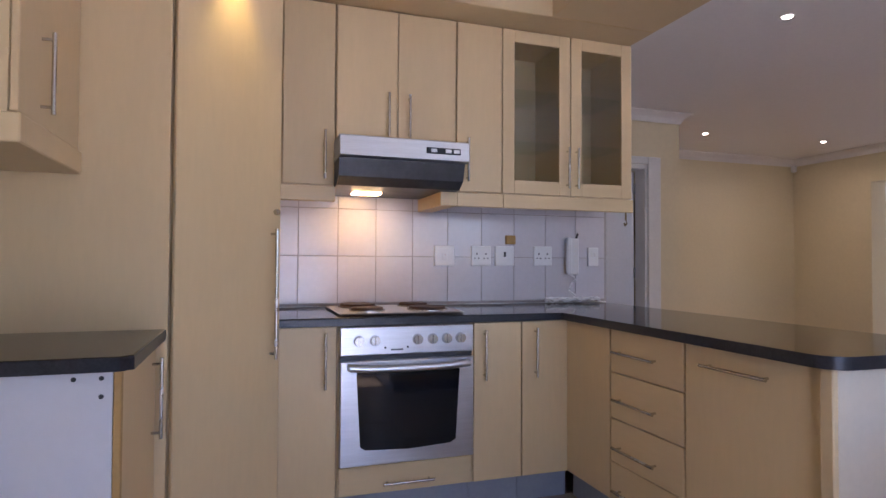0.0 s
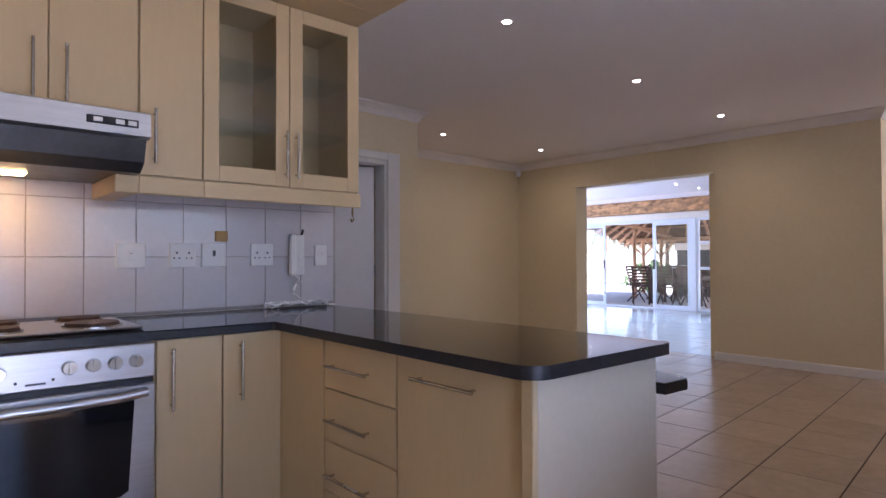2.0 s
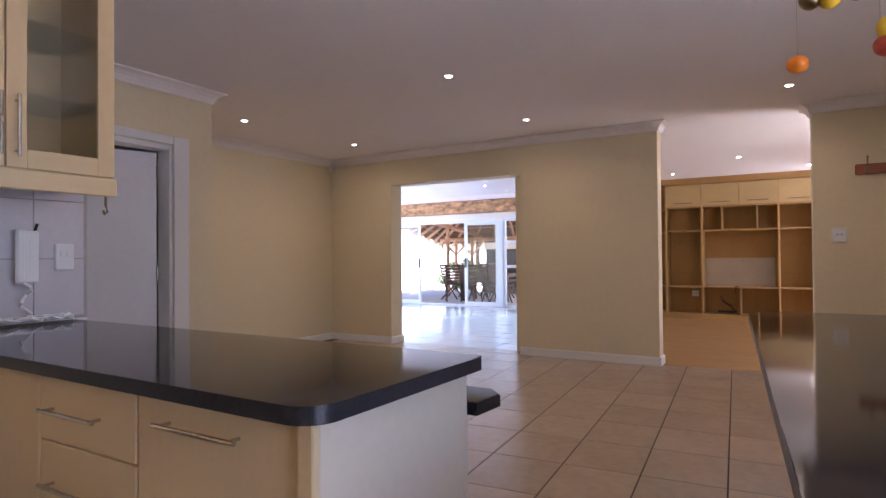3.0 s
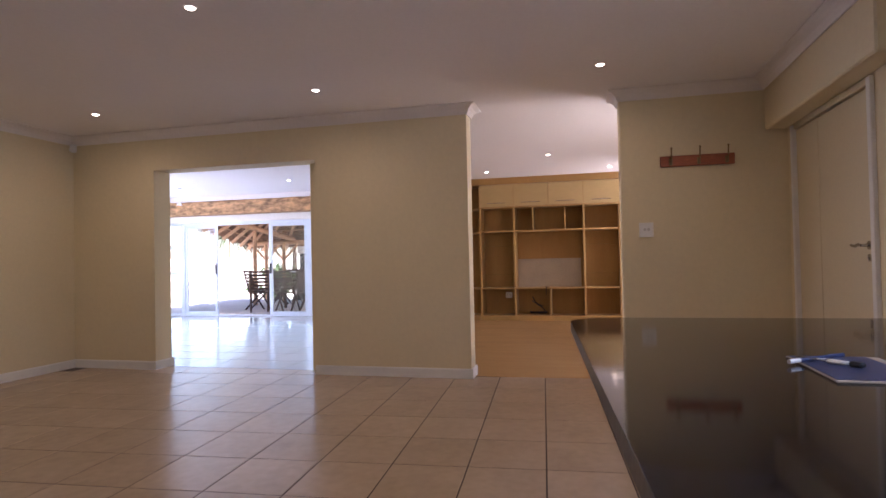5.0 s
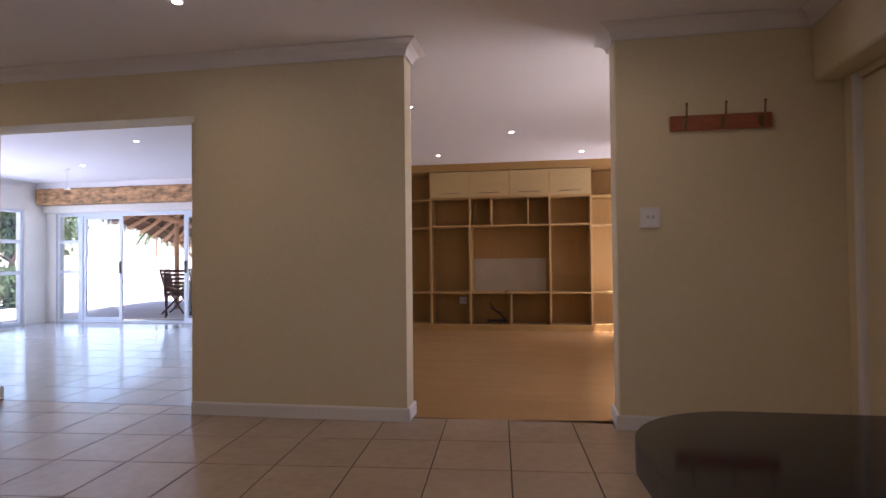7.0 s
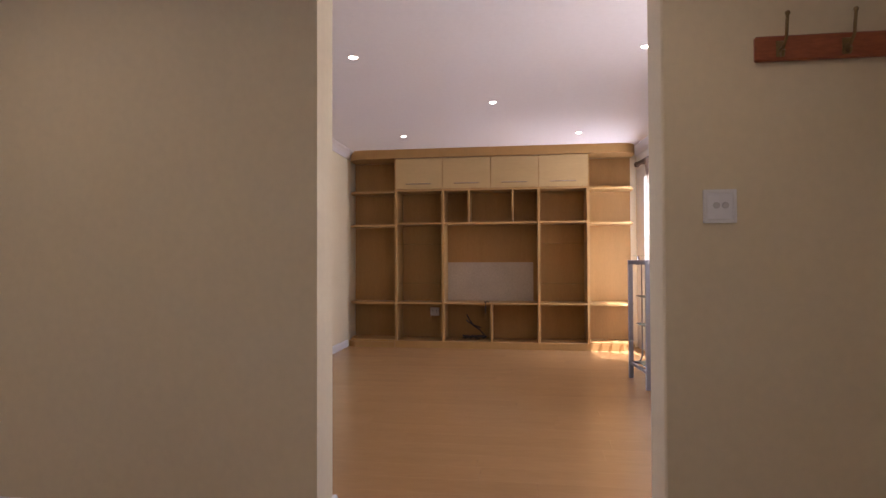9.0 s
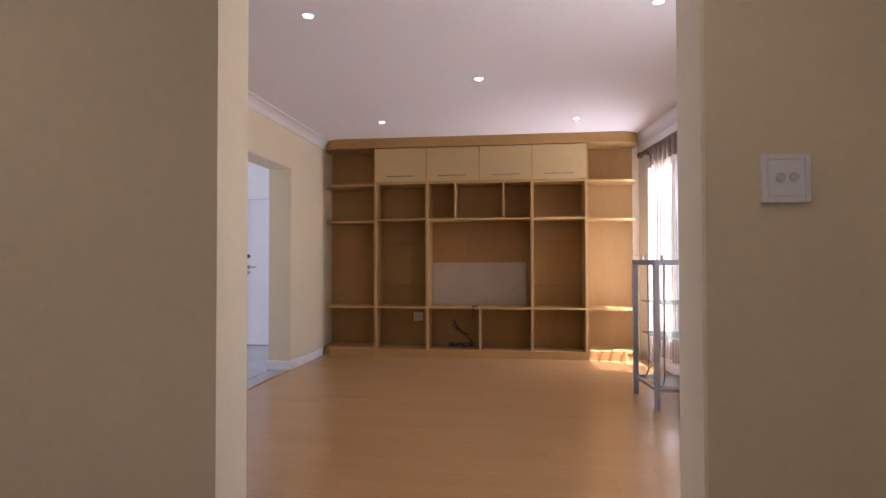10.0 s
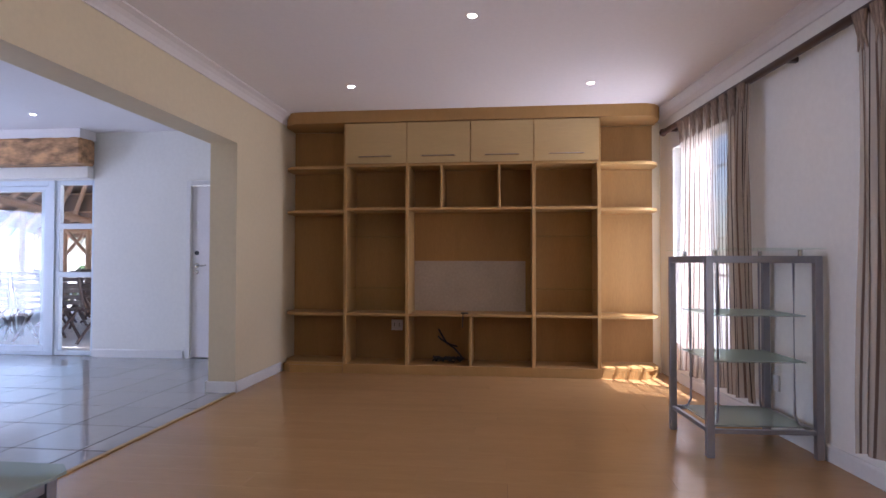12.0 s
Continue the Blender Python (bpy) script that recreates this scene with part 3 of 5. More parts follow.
ts = thing("breakfast_shelf", (2.78, 2.2, 0.55), "lower black granite breakfast shelf fixed along the peninsula", "shelf")
part("top", bm, GRANITE, ts)
for yy in (1.6, 2.7):
    bm = box(shape(), 2.664, 2.80, yy, yy + 0.03, 0.69, 0.729)
    box(bm, 2.664, 2.70, yy, yy + 0.03, 0.55, 0.69)
    part("bracket", bm, STEEL, ts)


def pen_unit(name, y0, y1, fronts, label):
    c = thing(name, (2.36, (y0 + y1) / 2, 0), label, "cabinet", "peninsula units")
    part("body", box(shape(), XP + 0.02, 2.644, y0 + 0.001, y1 - 0.001, 0.13, 0.863), MAPLE, c)
    part("plinth", box(shape(), XP + 0.055, XP + 0.07, y0 + 0.001, y1 - 0.001, 0, 0.129), PLINTH, c, "blue-grey metallic plinth")
    for f in fronts:
        front(c, *f)
    return c


xf = ("x", XP + 0.018)
pen_unit("corner_filler", 2.285, 2.675, [("panel", (2.29, 0.135), (2.652, 0.858), xf, -1, MAPLE)], "plain maple corner filler panel")
ZD = [0.135, 0.297, 0.48, 0.674, 0.858]
pen_unit("drawer_unit", 1.837, 2.285, [("drawer", (1.842, a + 0.003), (2.28, b - 0.002), xf, -1, MAPLE_H, ((1.972, h), (2.232, h))) for a, b, h in zip(ZD, ZD[1:], (0.19, 0.368, 0.566, 0.763))], "maple unit of four drawers with bar handles")
pen_unit("wide_cabinet", 1.304, 1.837, [("door", (1.312, 0.135), (1.832, 0.858), xf, -1, MAPLE, ((1.465, 0.793), (1.732, 0.793)))], "wide maple cabinet with a horizontal bar handle")
ep = thing("end_panel", (2.36, 1.28, 0), "pale maple end panel of the kitchen peninsula", "panel")
part("board", box(shape(), 2.073, 2.644, 1.264, 1.298, 0, 0.861, 0.002), CREAMBOARD, ep)
part("edge_strip", box(shape(), 2.052, 2.072, 1.262, 1.30, 0, 0.861, 0.003), MAPLE_H, ep, "pinkish maple edge lipping")
tagged(part("back_panel", box(shape(), 2.646, 2.664, 1.28, 3.28, 0, 0.863, 0.002), MAPLE), "maple back panel of the kitchen peninsula", "panel")

# Hob with two front and two rear plates.
hob = thing("hob", (1.27, 2.95, 0.90), "steel electric hob with four cast iron plates", "hob")
part("tray", box(shape(), 0.985, 1.565, 2.70, 3.19, 0.9, 0.908, 0.004), STEEL, hob)
for px, py, r in ((1.13, 2.82, 0.075), (1.42, 2.82, 0.09), (1.13, 3.07, 0.09), (1.42, 3.07, 0.075)):
    bm = rod(shape(), (px, py, 0.907), (px, py, 0.914), r + 0.008, 28)
    ring = part("ring", bm, CHROME, hob)
    bm = rod(shape(), (px, py, 0.914), (px, py, 0.926), r, 28, r - 0.004)
    rod(bm, (px, py, 0.926), (px, py, 0.9265), r * 0.25, 16)
    part("plate", bm, HOTPLATE, hob, "brown-black cast iron plate")

# Upper cabinets and hood.
YU = 2.88
yu = ("y", YU + 0.018)


def upper(name, x0, x1, z0, doors, label, trim=True):
    c = thing(name, ((x0 + x1) / 2, 3.1, z0 - 0.08), label, "cabinet", "kitchen wall units")
    part("body", box(shape(), x0 + 0.001, x1 - 0.001, YU + 0.02, 3.275, z0, 2.355), MAPLE, c)
    if trim:
        bm = box(shape(), x0, x1, YU - 0.012, YU + 0.012, z0 - 0.075, z0 - 0.004, 0.004)
        part("pelmet", bm, MAPLE_H, c)
    for d in doors:
        front(c, *d)
    return c


upper("wall_cabinet", 0.722, 0.985, 1.49, [("door", (0.746, 1.493), (0.981, 2.35), yu, -1, MAPLE, ((0.935, 1.52), (0.935, 1.745)))], "tall maple wall cabinet with a bar handle")
upper("hood_cabinet", 0.986, 1.585, 1.70, [("door", (0.99, 1.703), (1.283, 2.35), yu, -1, MAPLE, ((1.236, 1.735), (1.236, 1.947))),
                                            ("door", (1.287, 1.703), (1.582, 2.35), yu, -1, MAPLE, ((1.339, 1.735), (1.339, 1.947)))], "maple wall cabinet above the cooker hood", False)
upper("wall_cabinet", 1.586, 1.838, 1.49, [("door", (1.59, 1.493), (1.835, 2.35), yu, -1, MAPLE, ((1.643, 1.54), (1.643, 1.76)))], "narrow maple wall cabinet beside the hood")
bm = box(shape(), 1.50, 1.586, YU - 0.012, 3.275, 1.415, 1.486, 0.004)
tagged(part("pelmet_return", bm, MAPLE_H), "maple light pelmet end piece under the wall cabinets", "pelmet")

gc = thing("glass_cabinet", (2.23, 3.1, 1.41), "maple display cabinet with two glazed doors and glass shelves", "cabinet", "kitchen wall units")
bm = shape()
box(bm, 1.839, 1.857, YU + 0.02, 3.275, 1.49, 2.355)
box(bm, 2.609, 2.627, YU + 0.02, 3.275, 1.49, 2.355)
box(bm, 1.857, 2.609, YU + 0.02, 3.262, 1.49, 1.508)
box(bm, 1.857, 2.609, YU + 0.02, 3.262, 2.337, 2.355)
box(bm, 2.225, 2.241, YU + 0.024, 3.262, 1.508, 2.337)
part("carcass", bm, MAPLE, gc)
part("back", box(shape(), 1.857, 2.609, 3.263, 3.274, 1.49, 2.355), MAPLE, gc)
part("pelmet", box(shape(), 1.839, 2.63, YU - 0.012, YU + 0.012, 1.415, 1.486, 0.004), MAPLE_H, gc)
for zz in (1.775, 2.05):
    for a, b in ((1.859, 2.223), (2.243, 2.607)):
        part("glass_shelf", box(shape(), a, b, YU + 0.05, 3.26, zz, zz + 0.006), SHELFGLASS, gc, "clear glass shelf")
for a, b, hx in ((1.841, 2.236, 2.214), (2.241, 2.625, 2.27)):
    bm = shape()
    w = 0.066
    box(bm, a, a + w, YU, YU + 0.018, 1.493, 2.35, 0.002)
    box(bm, b - w, b, YU, YU + 0.018, 1.493, 2.35, 0.002)
    box(bm, a + w, b - w, YU, YU + 0.018, 1.493, 1.564, 0.002)
    box(bm, a + w, b - w, YU, YU + 0.018, 2.285, 2.35, 0.002)
    dr = part("glazed_door", bm, MAPLE, gc)
    pn = part("pane", box(shape(), a + w - 0.005, b - w + 0.005, YU + 0.009, YU + 0.013, 1.558, 2.291), PANE, dr, "clear glass pane")
    part("handle", stretch_bar(shape(), (hx, YU, 1.53), (hx, YU, 1.75), (0, -1, 0)), CHROME, dr, "satin nickel bar handle", True)

hd = thing("cooker_hood", (1.28, 2.95, 1.48), "slim stainless steel cooker hood with its lamp lit", "cooker hood")
bm = shape()
prof = [(3.27, 1.698), (2.70, 1.698), (2.68, 1.69), (2.675, 1.605), (2.70, 1.60), (3.27, 1.60)]
a = [bm.verts.new((0.978, y, z)) for y, z in prof]
b = [bm.verts.new((1.578, y, z)) for y, z in prof]
for i in range(len(prof)):
    bm.faces.new((a[i], a[(i + 1) % len(prof)], b[(i + 1) % len(prof)], b[i]))
bm.faces.new(a[::-1])
bm.faces.new(b)
part("canopy", bm, STEEL, hd)
bm = shape()
prof = [(3.26, 1.60), (2.72, 1.60), (2.745, 1.52), (2.80, 1.485), (3.26, 1.485)]
a = [bm.verts.new((0.982, y, z)) for y, z in prof]
b = [bm.verts.new((1.574, y, z)) for y, z in prof]
for i in range(len(prof)):
    bm.faces.new((a[i], a[(i + 1) % len(prof)], b[(i + 1) % len(prof)], b[i]))
bm.faces.new(a[::-1])
bm.faces.new(b)
part("visor", bm, DARKGREY, hd, "dark grey filter visor")
bm = box(shape(), 1.37, 1.535, 2.671, 2.68, 1.632, 1.660, 0.002)
sw = part("switch_plate", bm, BLACK, hd)
for x0 in (1.39, 1.46, 1.50):
    part("switch", box(shape(), x0, x0 + 0.028, 2.667, 2.672, 1.638, 1.654, 0.001), PLASTIC, sw)
part("lamp_lens", box(shape(), 1.10, 1.24, 3.02, 3.12, 1.478, 1.484, 0.002), HOODLAMP, hd, "lit warm lamp lens")
hl = new("hood_lamp", bpy.data.lights.new("hood_lamp", "SPOT"))
hl.data.energy, hl.data.color, hl.data.spot_size, hl.data.shadow_soft_size = 0.34, (1.0, 0.60, 0.20), radians(115), 0.03
hl.matrix_world = look((1.17, 3.08, 1.47), (1.17, 3.22, 0.9))

# Timber soffit that runs round over the units.
sf = thing("soffit", (1.2, 2.5, 2.357), "maple veneered soffit frame above the kitchen units", "soffit")
part("panel", box(shape(), -0.305, 2.63, 2.69, 3.283, 2.357, 2.45, 0.004), MAPLE_H, sf)
part("panel", box(shape(), 2.02, 2.63, 1.25, 2.688, 2.357, 2.45, 0.004), MAPLE_H, sf)
part("panel", box(shape(), -0.305, 0.72, 1.5, 2.688, 2.357, 2.45, 0.004), MAPLE_H, sf)

# Diagonal corner larder.
ang = math.atan2(2.636 - 2.35, 0.72 - 0.346)
LAR = Matrix.Translation((0.346, 2.35, 0)) @ Matrix.Rotation(ang, 4, "Z")
W = math.hypot(0.374, 0.286)
la = thing("larder_cupboard", (0.4, 2.7, 0), "tall maple corner larder with a full height door", "cupboard")
bm = slab(shape(), [(-0.305, 2.372), (0.34, 2.372), (0.705, 2.652), (0.718, 3.27), (-0.305, 3.27)], 0.0, 2.353)
part("body", bm, MAPLE, la)
part("side_panel", box(shape(), -0.305, 0.343, 2.352, 2.370, 0, 2.353, 0.002), MAPLE, la)
ld = part("door", box(shape(), 0.006, W - 0.004, -0.019, 0.0, 0.135, 2.35, 0.003, LAR), MAPLE, la)
o = (LAR.to_3x3() @ Vector((0, -1, 0)))
hx = W - 0.05
part("handle", stretch_bar(shape(), LAR @ Vector((hx, -0.019, 0.745)), LAR @ Vector((hx, -0.019, 1.265)), o, 0.007, 0.035), CHROME, ld, "long satin nickel bar handle", True)
bm = rod(shape(), LAR @ Vector((W - 0.03, -0.019, 1.335)), LAR @ Vector((W - 0.03, -0.034, 1.335)), 0.012, 14)
part("lock", bm, CHROME, ld, "", True)

# Left-hand run: worktop, base cabinet with a bare end, wall cabinet.
lw = tagged(part("side_worktop", slab(shape(), [(-0.305, 1.735), (0.31, 1.735), (0.338, 1.76), (0.338, 2.348), (-0.305, 2.348)], 0.864, 0.90, 0.006), GRANITE), "short black granite worktop beside the larder", "worktop")
sb = thing("side_base_cabinet", (0, 2.05, 0), "maple base cabinet with an exposed white end panel", "cabinet")
part("end_panel", box(shape(), -0.305, 0.29, 1.765, 1.783, 0, 0.863), WHITEBOARD, sb, "white melamine end with screw holes")
part("body", box(shape(), -0.305, 0.288, 1.785, 2.348, 0.1, 0.863), MAPLE, sb)
part("edge_strip", box(shape(), 0.291, 0.309, 1.765, 1.79, 0.0, 0.863, 0.002), OAKLIGHT, sb)
front(sb, "door", (1.795, 0.13), (2.342, 0.855), ("x", 0.29), 1, MAPLE, ((2.26, 0.55), (2.26, 0.815)))
for sx, sz in ((0.205, 0.845), (0.265, 0.845), (0.265, 0.80), (0.262, 0.45)):
    part("screw_hole", rod(shape(), (sx, 1.766, sz), (sx, 1.7635, sz), 0.006, 10), BLACK, sb)
su = thing("side_wall_cabinet", (-0.12, 2.07, 1.42), "maple wall cabinet above the short worktop", "cabinet")
part("body", box(shape(), -0.305, 0.045, 1.80, 2.348, 1.495, 2.355), MAPLE, su)
front(su, "door", (1.806, 1.498), (2.344, 2.35), ("x", 0.047), 1, MAPLE, ((1.97, 1.53), (1.97, 1.755)))
part("pelmet", box(shape(), -0.305, 0.075, 1.793, 2.346, 1.42, 1.494, 0.004), MAPLE_H, su)

# Things on the tiled wall.
def plate(name, x, z, w, hgt, label, category, bits=()):
    t = thing(name, (x, 3.28, z), label, category)
    part("faceplate", box(shape(), x - w / 2, x + w / 2, 3.262, 3.2785, z - hgt / 2, z + hgt / 2, 0.003), PLASTIC, t)
    for bx, bz, bw, bh, mt in bits:
        part("detail", box(shape(), x + bx - bw / 2, x + bx + bw / 2, 3.259, 3.2625, z + bz - bh / 2, z + bz + bh / 2, 0.001), mt, t)
    return t


SOCK = [(-0.028, 0.012, 0.008, 0.01, DARKGREY), (-0.04, -0.014, 0.007, 0.007, DARKGREY), (-0.016, -0.014, 0.007, 0.007, DARKGREY),
        (0.028, 0.012, 0.008, 0.01, DARKGREY), (0.016, -0.014, 0.007, 0.007, DARKGREY), (0.04, -0.014, 0.007, 0.007, DARKGREY)]
plate("stove_switch", 1.656, 1.172, 0.12, 0.115, "white stove isolator switch plate", "switch", [(0, 0, 0.03, 0.045, PLASTIC), (0, 0.008, 0.012, 0.006, REDF)])
plate("double_socket", 1.88, 1.174, 0.12, 0.115, "white double power socket plate", "socket", SOCK)
plate("phone_plate", 2.028, 1.174, 0.12, 0.115, "white wall plate with a small plug", "socket", [(0, 0.01, 0.014, 0.028, DARKGREY)])
plate("double_socket", 2.278, 1.176, 0.12, 0.115, "white double power socket plate", "socket", SOCK)
plate("light_switch", 2.625, 1.174, 0.075, 0.115, "white narrow light switch plate", "switch", [(-0.012, 0.015, 0.014, 0.025, TRIM), (0.012, 0.015, 0.014, 0.025, TRIM)])
bl = thing("timber_block", (2.06, 3.27, 1.245), "small pale wooden block fixed to the tiles", "block")
part("block", box(shape(), 2.035, 2.095, 3.255, 3.278, 1.243, 1.295, 0.003), OAKLIGHT, bl)
ic = thing("intercom_phone", (2.47, 3.27, 1.05), "white wall intercom handset with a cord", "intercom")
part("base", box(shape(), 2.435, 2.515, 3.245, 3.278, 1.065, 1.285, 0.006), PLASTIC, ic)
bm = box(shape(), 2.42, 2.455, 3.222, 3.246, 1.065, 1.29, 0.008)
part("handset", bm, PLASTIC, ic)
for bz in (1.11, 1.14, 1.17, 1.2, 1.23):
    part("button", box(shape(), 2.478, 2.495, 3.242, 3.2455, bz, bz + 0.014), TRIM, ic)
part("aerial", rod(shape(), (2.505, 3.262, 1.285), (2.515, 3.262, 1.315), 0.006), BLACK, ic)
bm = tube(shape(), [(2.46 + 0.02 * math.sin(i * 0.9), 3.25 - 0.012 * (i % 3), 1.065 - 0.0155 * i) for i in range(11)], 0.006, 6)
part("cord", bm, PLASTIC, ic)
cl = thing("cable_heap", (2.42, 3.2, 0.9), "loose white cables lying on the worktop", "cable")
for k in range(6):
    ph = k * 1.3
    pts = [(2.26 + 0.045 * i + 0.012 * math.sin(i * 2 + ph), 3.2 + 0.03 * math.sin(i * 1.3 + ph), 0.903 + 0.028 * abs(math.sin(i * 1.1 + ph * 2))) for i in range(9)]
    part("cable", tube(shape(), pts, 0.005, 6), PLASTIC, cl)
hk = thing("cup_hook", (2.60, 2.9, 1.36), "small hook hanging under the wall cabinet", "hook")
part("hook", tube(shape(), [(2.60, 2.9, 1.42), (2.60, 2.9, 1.38), (2.607, 2.9, 1.355), (2.596, 2.9, 1.345), (2.59, 2.9, 1.36)], 0.005, 6), BRASS, hk)

# ---- bar counter ----
outl = [(1.72, -0.98), (4.69, -0.98), (4.69, 0.53)] + arc(4.53, 0.535, 0.16, 2, 90, 10) + [(4.38, 0.683), (1.72, 0.478)]
tagged(part("bar_worktop", slab(shape(), outl, 0.833, 0.868, 0.003), GRANITE), "long polished black granite bar counter with a rounded corner", "worktop")
bc = thing("bar_cabinet", (3.1, -0.3, 0), "cream panelled base cabinet under the bar counter", "cabinet")
part("body", slab(shape(), [(1.78, -0.97), (4.3, -0.97), (4.3, 0.28), (1.78, 0.10)], 0.1, 0.832), CREAMBOARD, bc)
part("plinth", slab(shape(), [(1.82, -0.95), (4.25, -0.95), (4.25, 0.24), (1.82, 0.06)], 0.0, 0.1), PLINTH, bc)
ky = thing("leaflet", (3.62, 0.2, 0.8680), "folded dark blue leaflet with a buff edge on the bar counter", "leaflet")
part("sheet", box(shape(), 3.52, 3.80, 0.02, 0.20, 0.8690, 0.8720, 0, None), KRAFT, ky)
bm = box(shape(), 3.53, 3.795, 0.045, 0.195, 0.8725, 0.8735)
part("print_block", bm, BLUE, ky)
cp = thing("pen", (3.68, 0.22, 0.8720), "slim dark blue pen with a white cap on the leaflet", "pen")
part("barrel", rod(shape(), (3.71, 0.20, 0.8770), (3.80, 0.085, 0.8770), 0.0042), BLUE, cp)
part("cap", rod(shape(), (3.71, 0.20, 0.8770), (3.69, 0.226, 0.8770), 0.0048), PAPER, cp)
kb = thing("key_bunch", (3.69, 0.135, 0.8745), "small bunch of keys with a white tag on a leaflet", "keys")
tag_at = Matrix.Translation((3.69, 0.135, 0.8745)) @ Matrix.Rotation(0.6, 4, "Z")
part("tag", box(shape(), -0.02, 0.02, -0.011, 0.011, 0.0, 0.007, 0.003, tag_at), PAPER, kb, "white plastic tag")
part("fob", box(shape(), -0.052, -0.026, -0.009, 0.009, 0.0, 0.010, 0.003, tag_at), BLACK, kb, "black plastic fob")
part("key_ring", tube(shape(), [tag_at @ Vector((0.03 + 0.013 * math.cos(k * math.pi / 6), 0.013 * math.sin(k * math.pi / 6), 0.004)) for k in range(13)], 0.0014, 6), CHROME, kb)
for a in (0.2, 1.0):
    km = tag_at @ Matrix.Translation((0.043, 0, 0.003)) @ Matrix.Rotation(a, 4, "Z")
    bm = slab(shape(), [(0.009 * math.cos(k * math.pi / 6) + 0.008, 0.009 * math.sin(k * math.pi / 6)) for k in range(12)], 0, 0.002)
    for v in bm.verts:
        v.co = km @ v.co
    box(bm, 0.015, 0.045, -0.0035, 0.0035, 0, 0.002, 0, km)
    part("key", bm, CHROME, kb)


def honed_edges(ob):
    """Matt sides on a polished slab."""
    ob.data.materials.append(GRANITE_EDGE)
    for p in ob.data.polygons:
        if abs(p.normal.z) < 0.5:
            p.material_index = 1


for ob in list(bpy.data.objects):
    if ob.type == "MESH" and ob.name in ("worktop", "side_worktop", "bar_worktop"):
        honed_edges(ob)

# ---- hanging fruit ----
def hang(name, at, label):
    t = thing(name, at, label, "ornament", "hanging fruit ornaments")
    part("string", rod(shape(), (at[0], at[1], at[2]), (at[0], at[1], TOP), 0.0006, 6), KRAFT, t)
    return t


t = hang("hanging_orange", (4.15, 0.475, 1.962), "orange ornamental fruit hung on a string")
part("fruit", ball(shape(), (4.15, 0.475, 1.962), 0.043, (1, 1, 0.86), 18), ORANGE, t, "", True)
t = hang("hanging_fruit_cluster", (3.62, 0.25, 1.90), "cluster of ornamental fruit hung on a string")
for nm, c, r, sc, mt in (("lemon", (3.60, 0.24, 1.885), 0.027, (0.9, 0.9, 1.35), YELLOW), ("avocado", (3.6, 0.196, 1.905), 0.037, (0.95, 0.95, 1.5), GREENF),
                         ("apple", (3.61, 0.236, 1.832), 0.037, (1, 1, 0.95), REDF), ("peach", (3.6, 0.188, 1.83), 0.03, (1, 1, 0.95), PEACH)):
    part(nm, ball(shape(), c, r, sc, 16), mt, t, "", True)
t = hang("hanging_chilli", (3.5, 0.06, 1.86), "dark green ornamental pepper hung on a string")
part("pepper", tube(shape(), [(3.5, 0.06, 1.87), (3.5, 0.065, 1.82), (3.5, 0.08, 1.78), (3.5, 0.1, 1.76)], 0.02, 10), GREENF, t, "", True)
t = hang("hanging_fruit_bunch", (4.0, 0.35, 2.17), "small bunch of red and yellow ornamental fruit hung on a string")
for nm, c, mt in (("lemon", (4.0, 0.365, 2.165), YELLOW), ("apple", (4.0, 0.275, 2.18), REDF), ("fig", (4.0, 0.43, 2.175), BRASS), ("peach", (4.0, 0.32, 2.21), ORANGE)):
    part(nm, ball(shape(), c, 0.043, (1, 1, 1.05), 14), mt, t, "", True)

# ---- hook rail and switches ----
hr = thing("coat_hook_rail", (7.66, -0.297, 1.862), "reddish wooden coat rail with three brass hooks", "coat rail")
part("board", box(shape(), 7.655, 7.679, -0.593, 0.0, 1.864, 1.957, 0.006), REDWOOD, hr)
for yy in (-0.085, -0.31, -0.53):
    bm = tube(shape(), [(7.652, yy, 1.90), (7.625, yy, 1.905), (7.60, yy, 1.93), (7.595, yy, 1.97), (7.588, yy, 2.01)], 0.006, 8)
    tube(bm, [(7.652, yy, 1.885), (7.63, yy, 1.875), (7.622, yy, 1.892)], 0.006, 8)
    box(bm, 7.649, 7.656, yy - 0.015, yy + 0.015, 1.875, 1.935, 0.003)
    ball(bm, (7.588, yy, 2.012), 0.009)
    part("hook", bm, BRASS, hr, "aged brass double hook", True)
ls = thing("light_switch", (7.67, 0.14, 1.26), "white light switch plate with two round buttons", "switch")
part("backplate", box(shape(), 7.669, 7.679, 0.068, 0.186, 1.267, 1.393, 0.003), PLASTIC, ls)
bm = shape()
for y0, y1, z0, z1 in ((0.068, 0.080, 1.267, 1.393), (0.174, 0.186, 1.267, 1.393), (0.080, 0.174, 1.267, 1.281), (0.080, 0.174, 1.379, 1.393)):
    box(bm, 7.663, 7.669, y0, y1, z0, z1, 0.0015)
part("surround", bm, TRIM, ls)
part("cover", box(shape(), 7.6655, 7.6688, 0.083, 0.171, 1.284, 1.376, 0.001), PLASTIC, ls)
for yy in (0.108, 0.140):
    part("button", rod(shape(), (7.666, yy, 1.333), (7.659, yy, 1.333), 0.0125, 18, 0.011), SWITCHGREY, ls, "round push button")

ps = thing("motion_sensor", (7.62, 6.13, 2.40), "small white alarm motion sensor high in a corner", "sensor")
part("case", box(shape(), 7.60, 7.66, 6.11, 6.17, 2.385, 2.475, 0.012), PLASTIC, ps)
part("lens", box(shape(), 7.594, 7.60, 6.12, 6.16, 2.40, 2.43, 0.001), TRIM, ps)

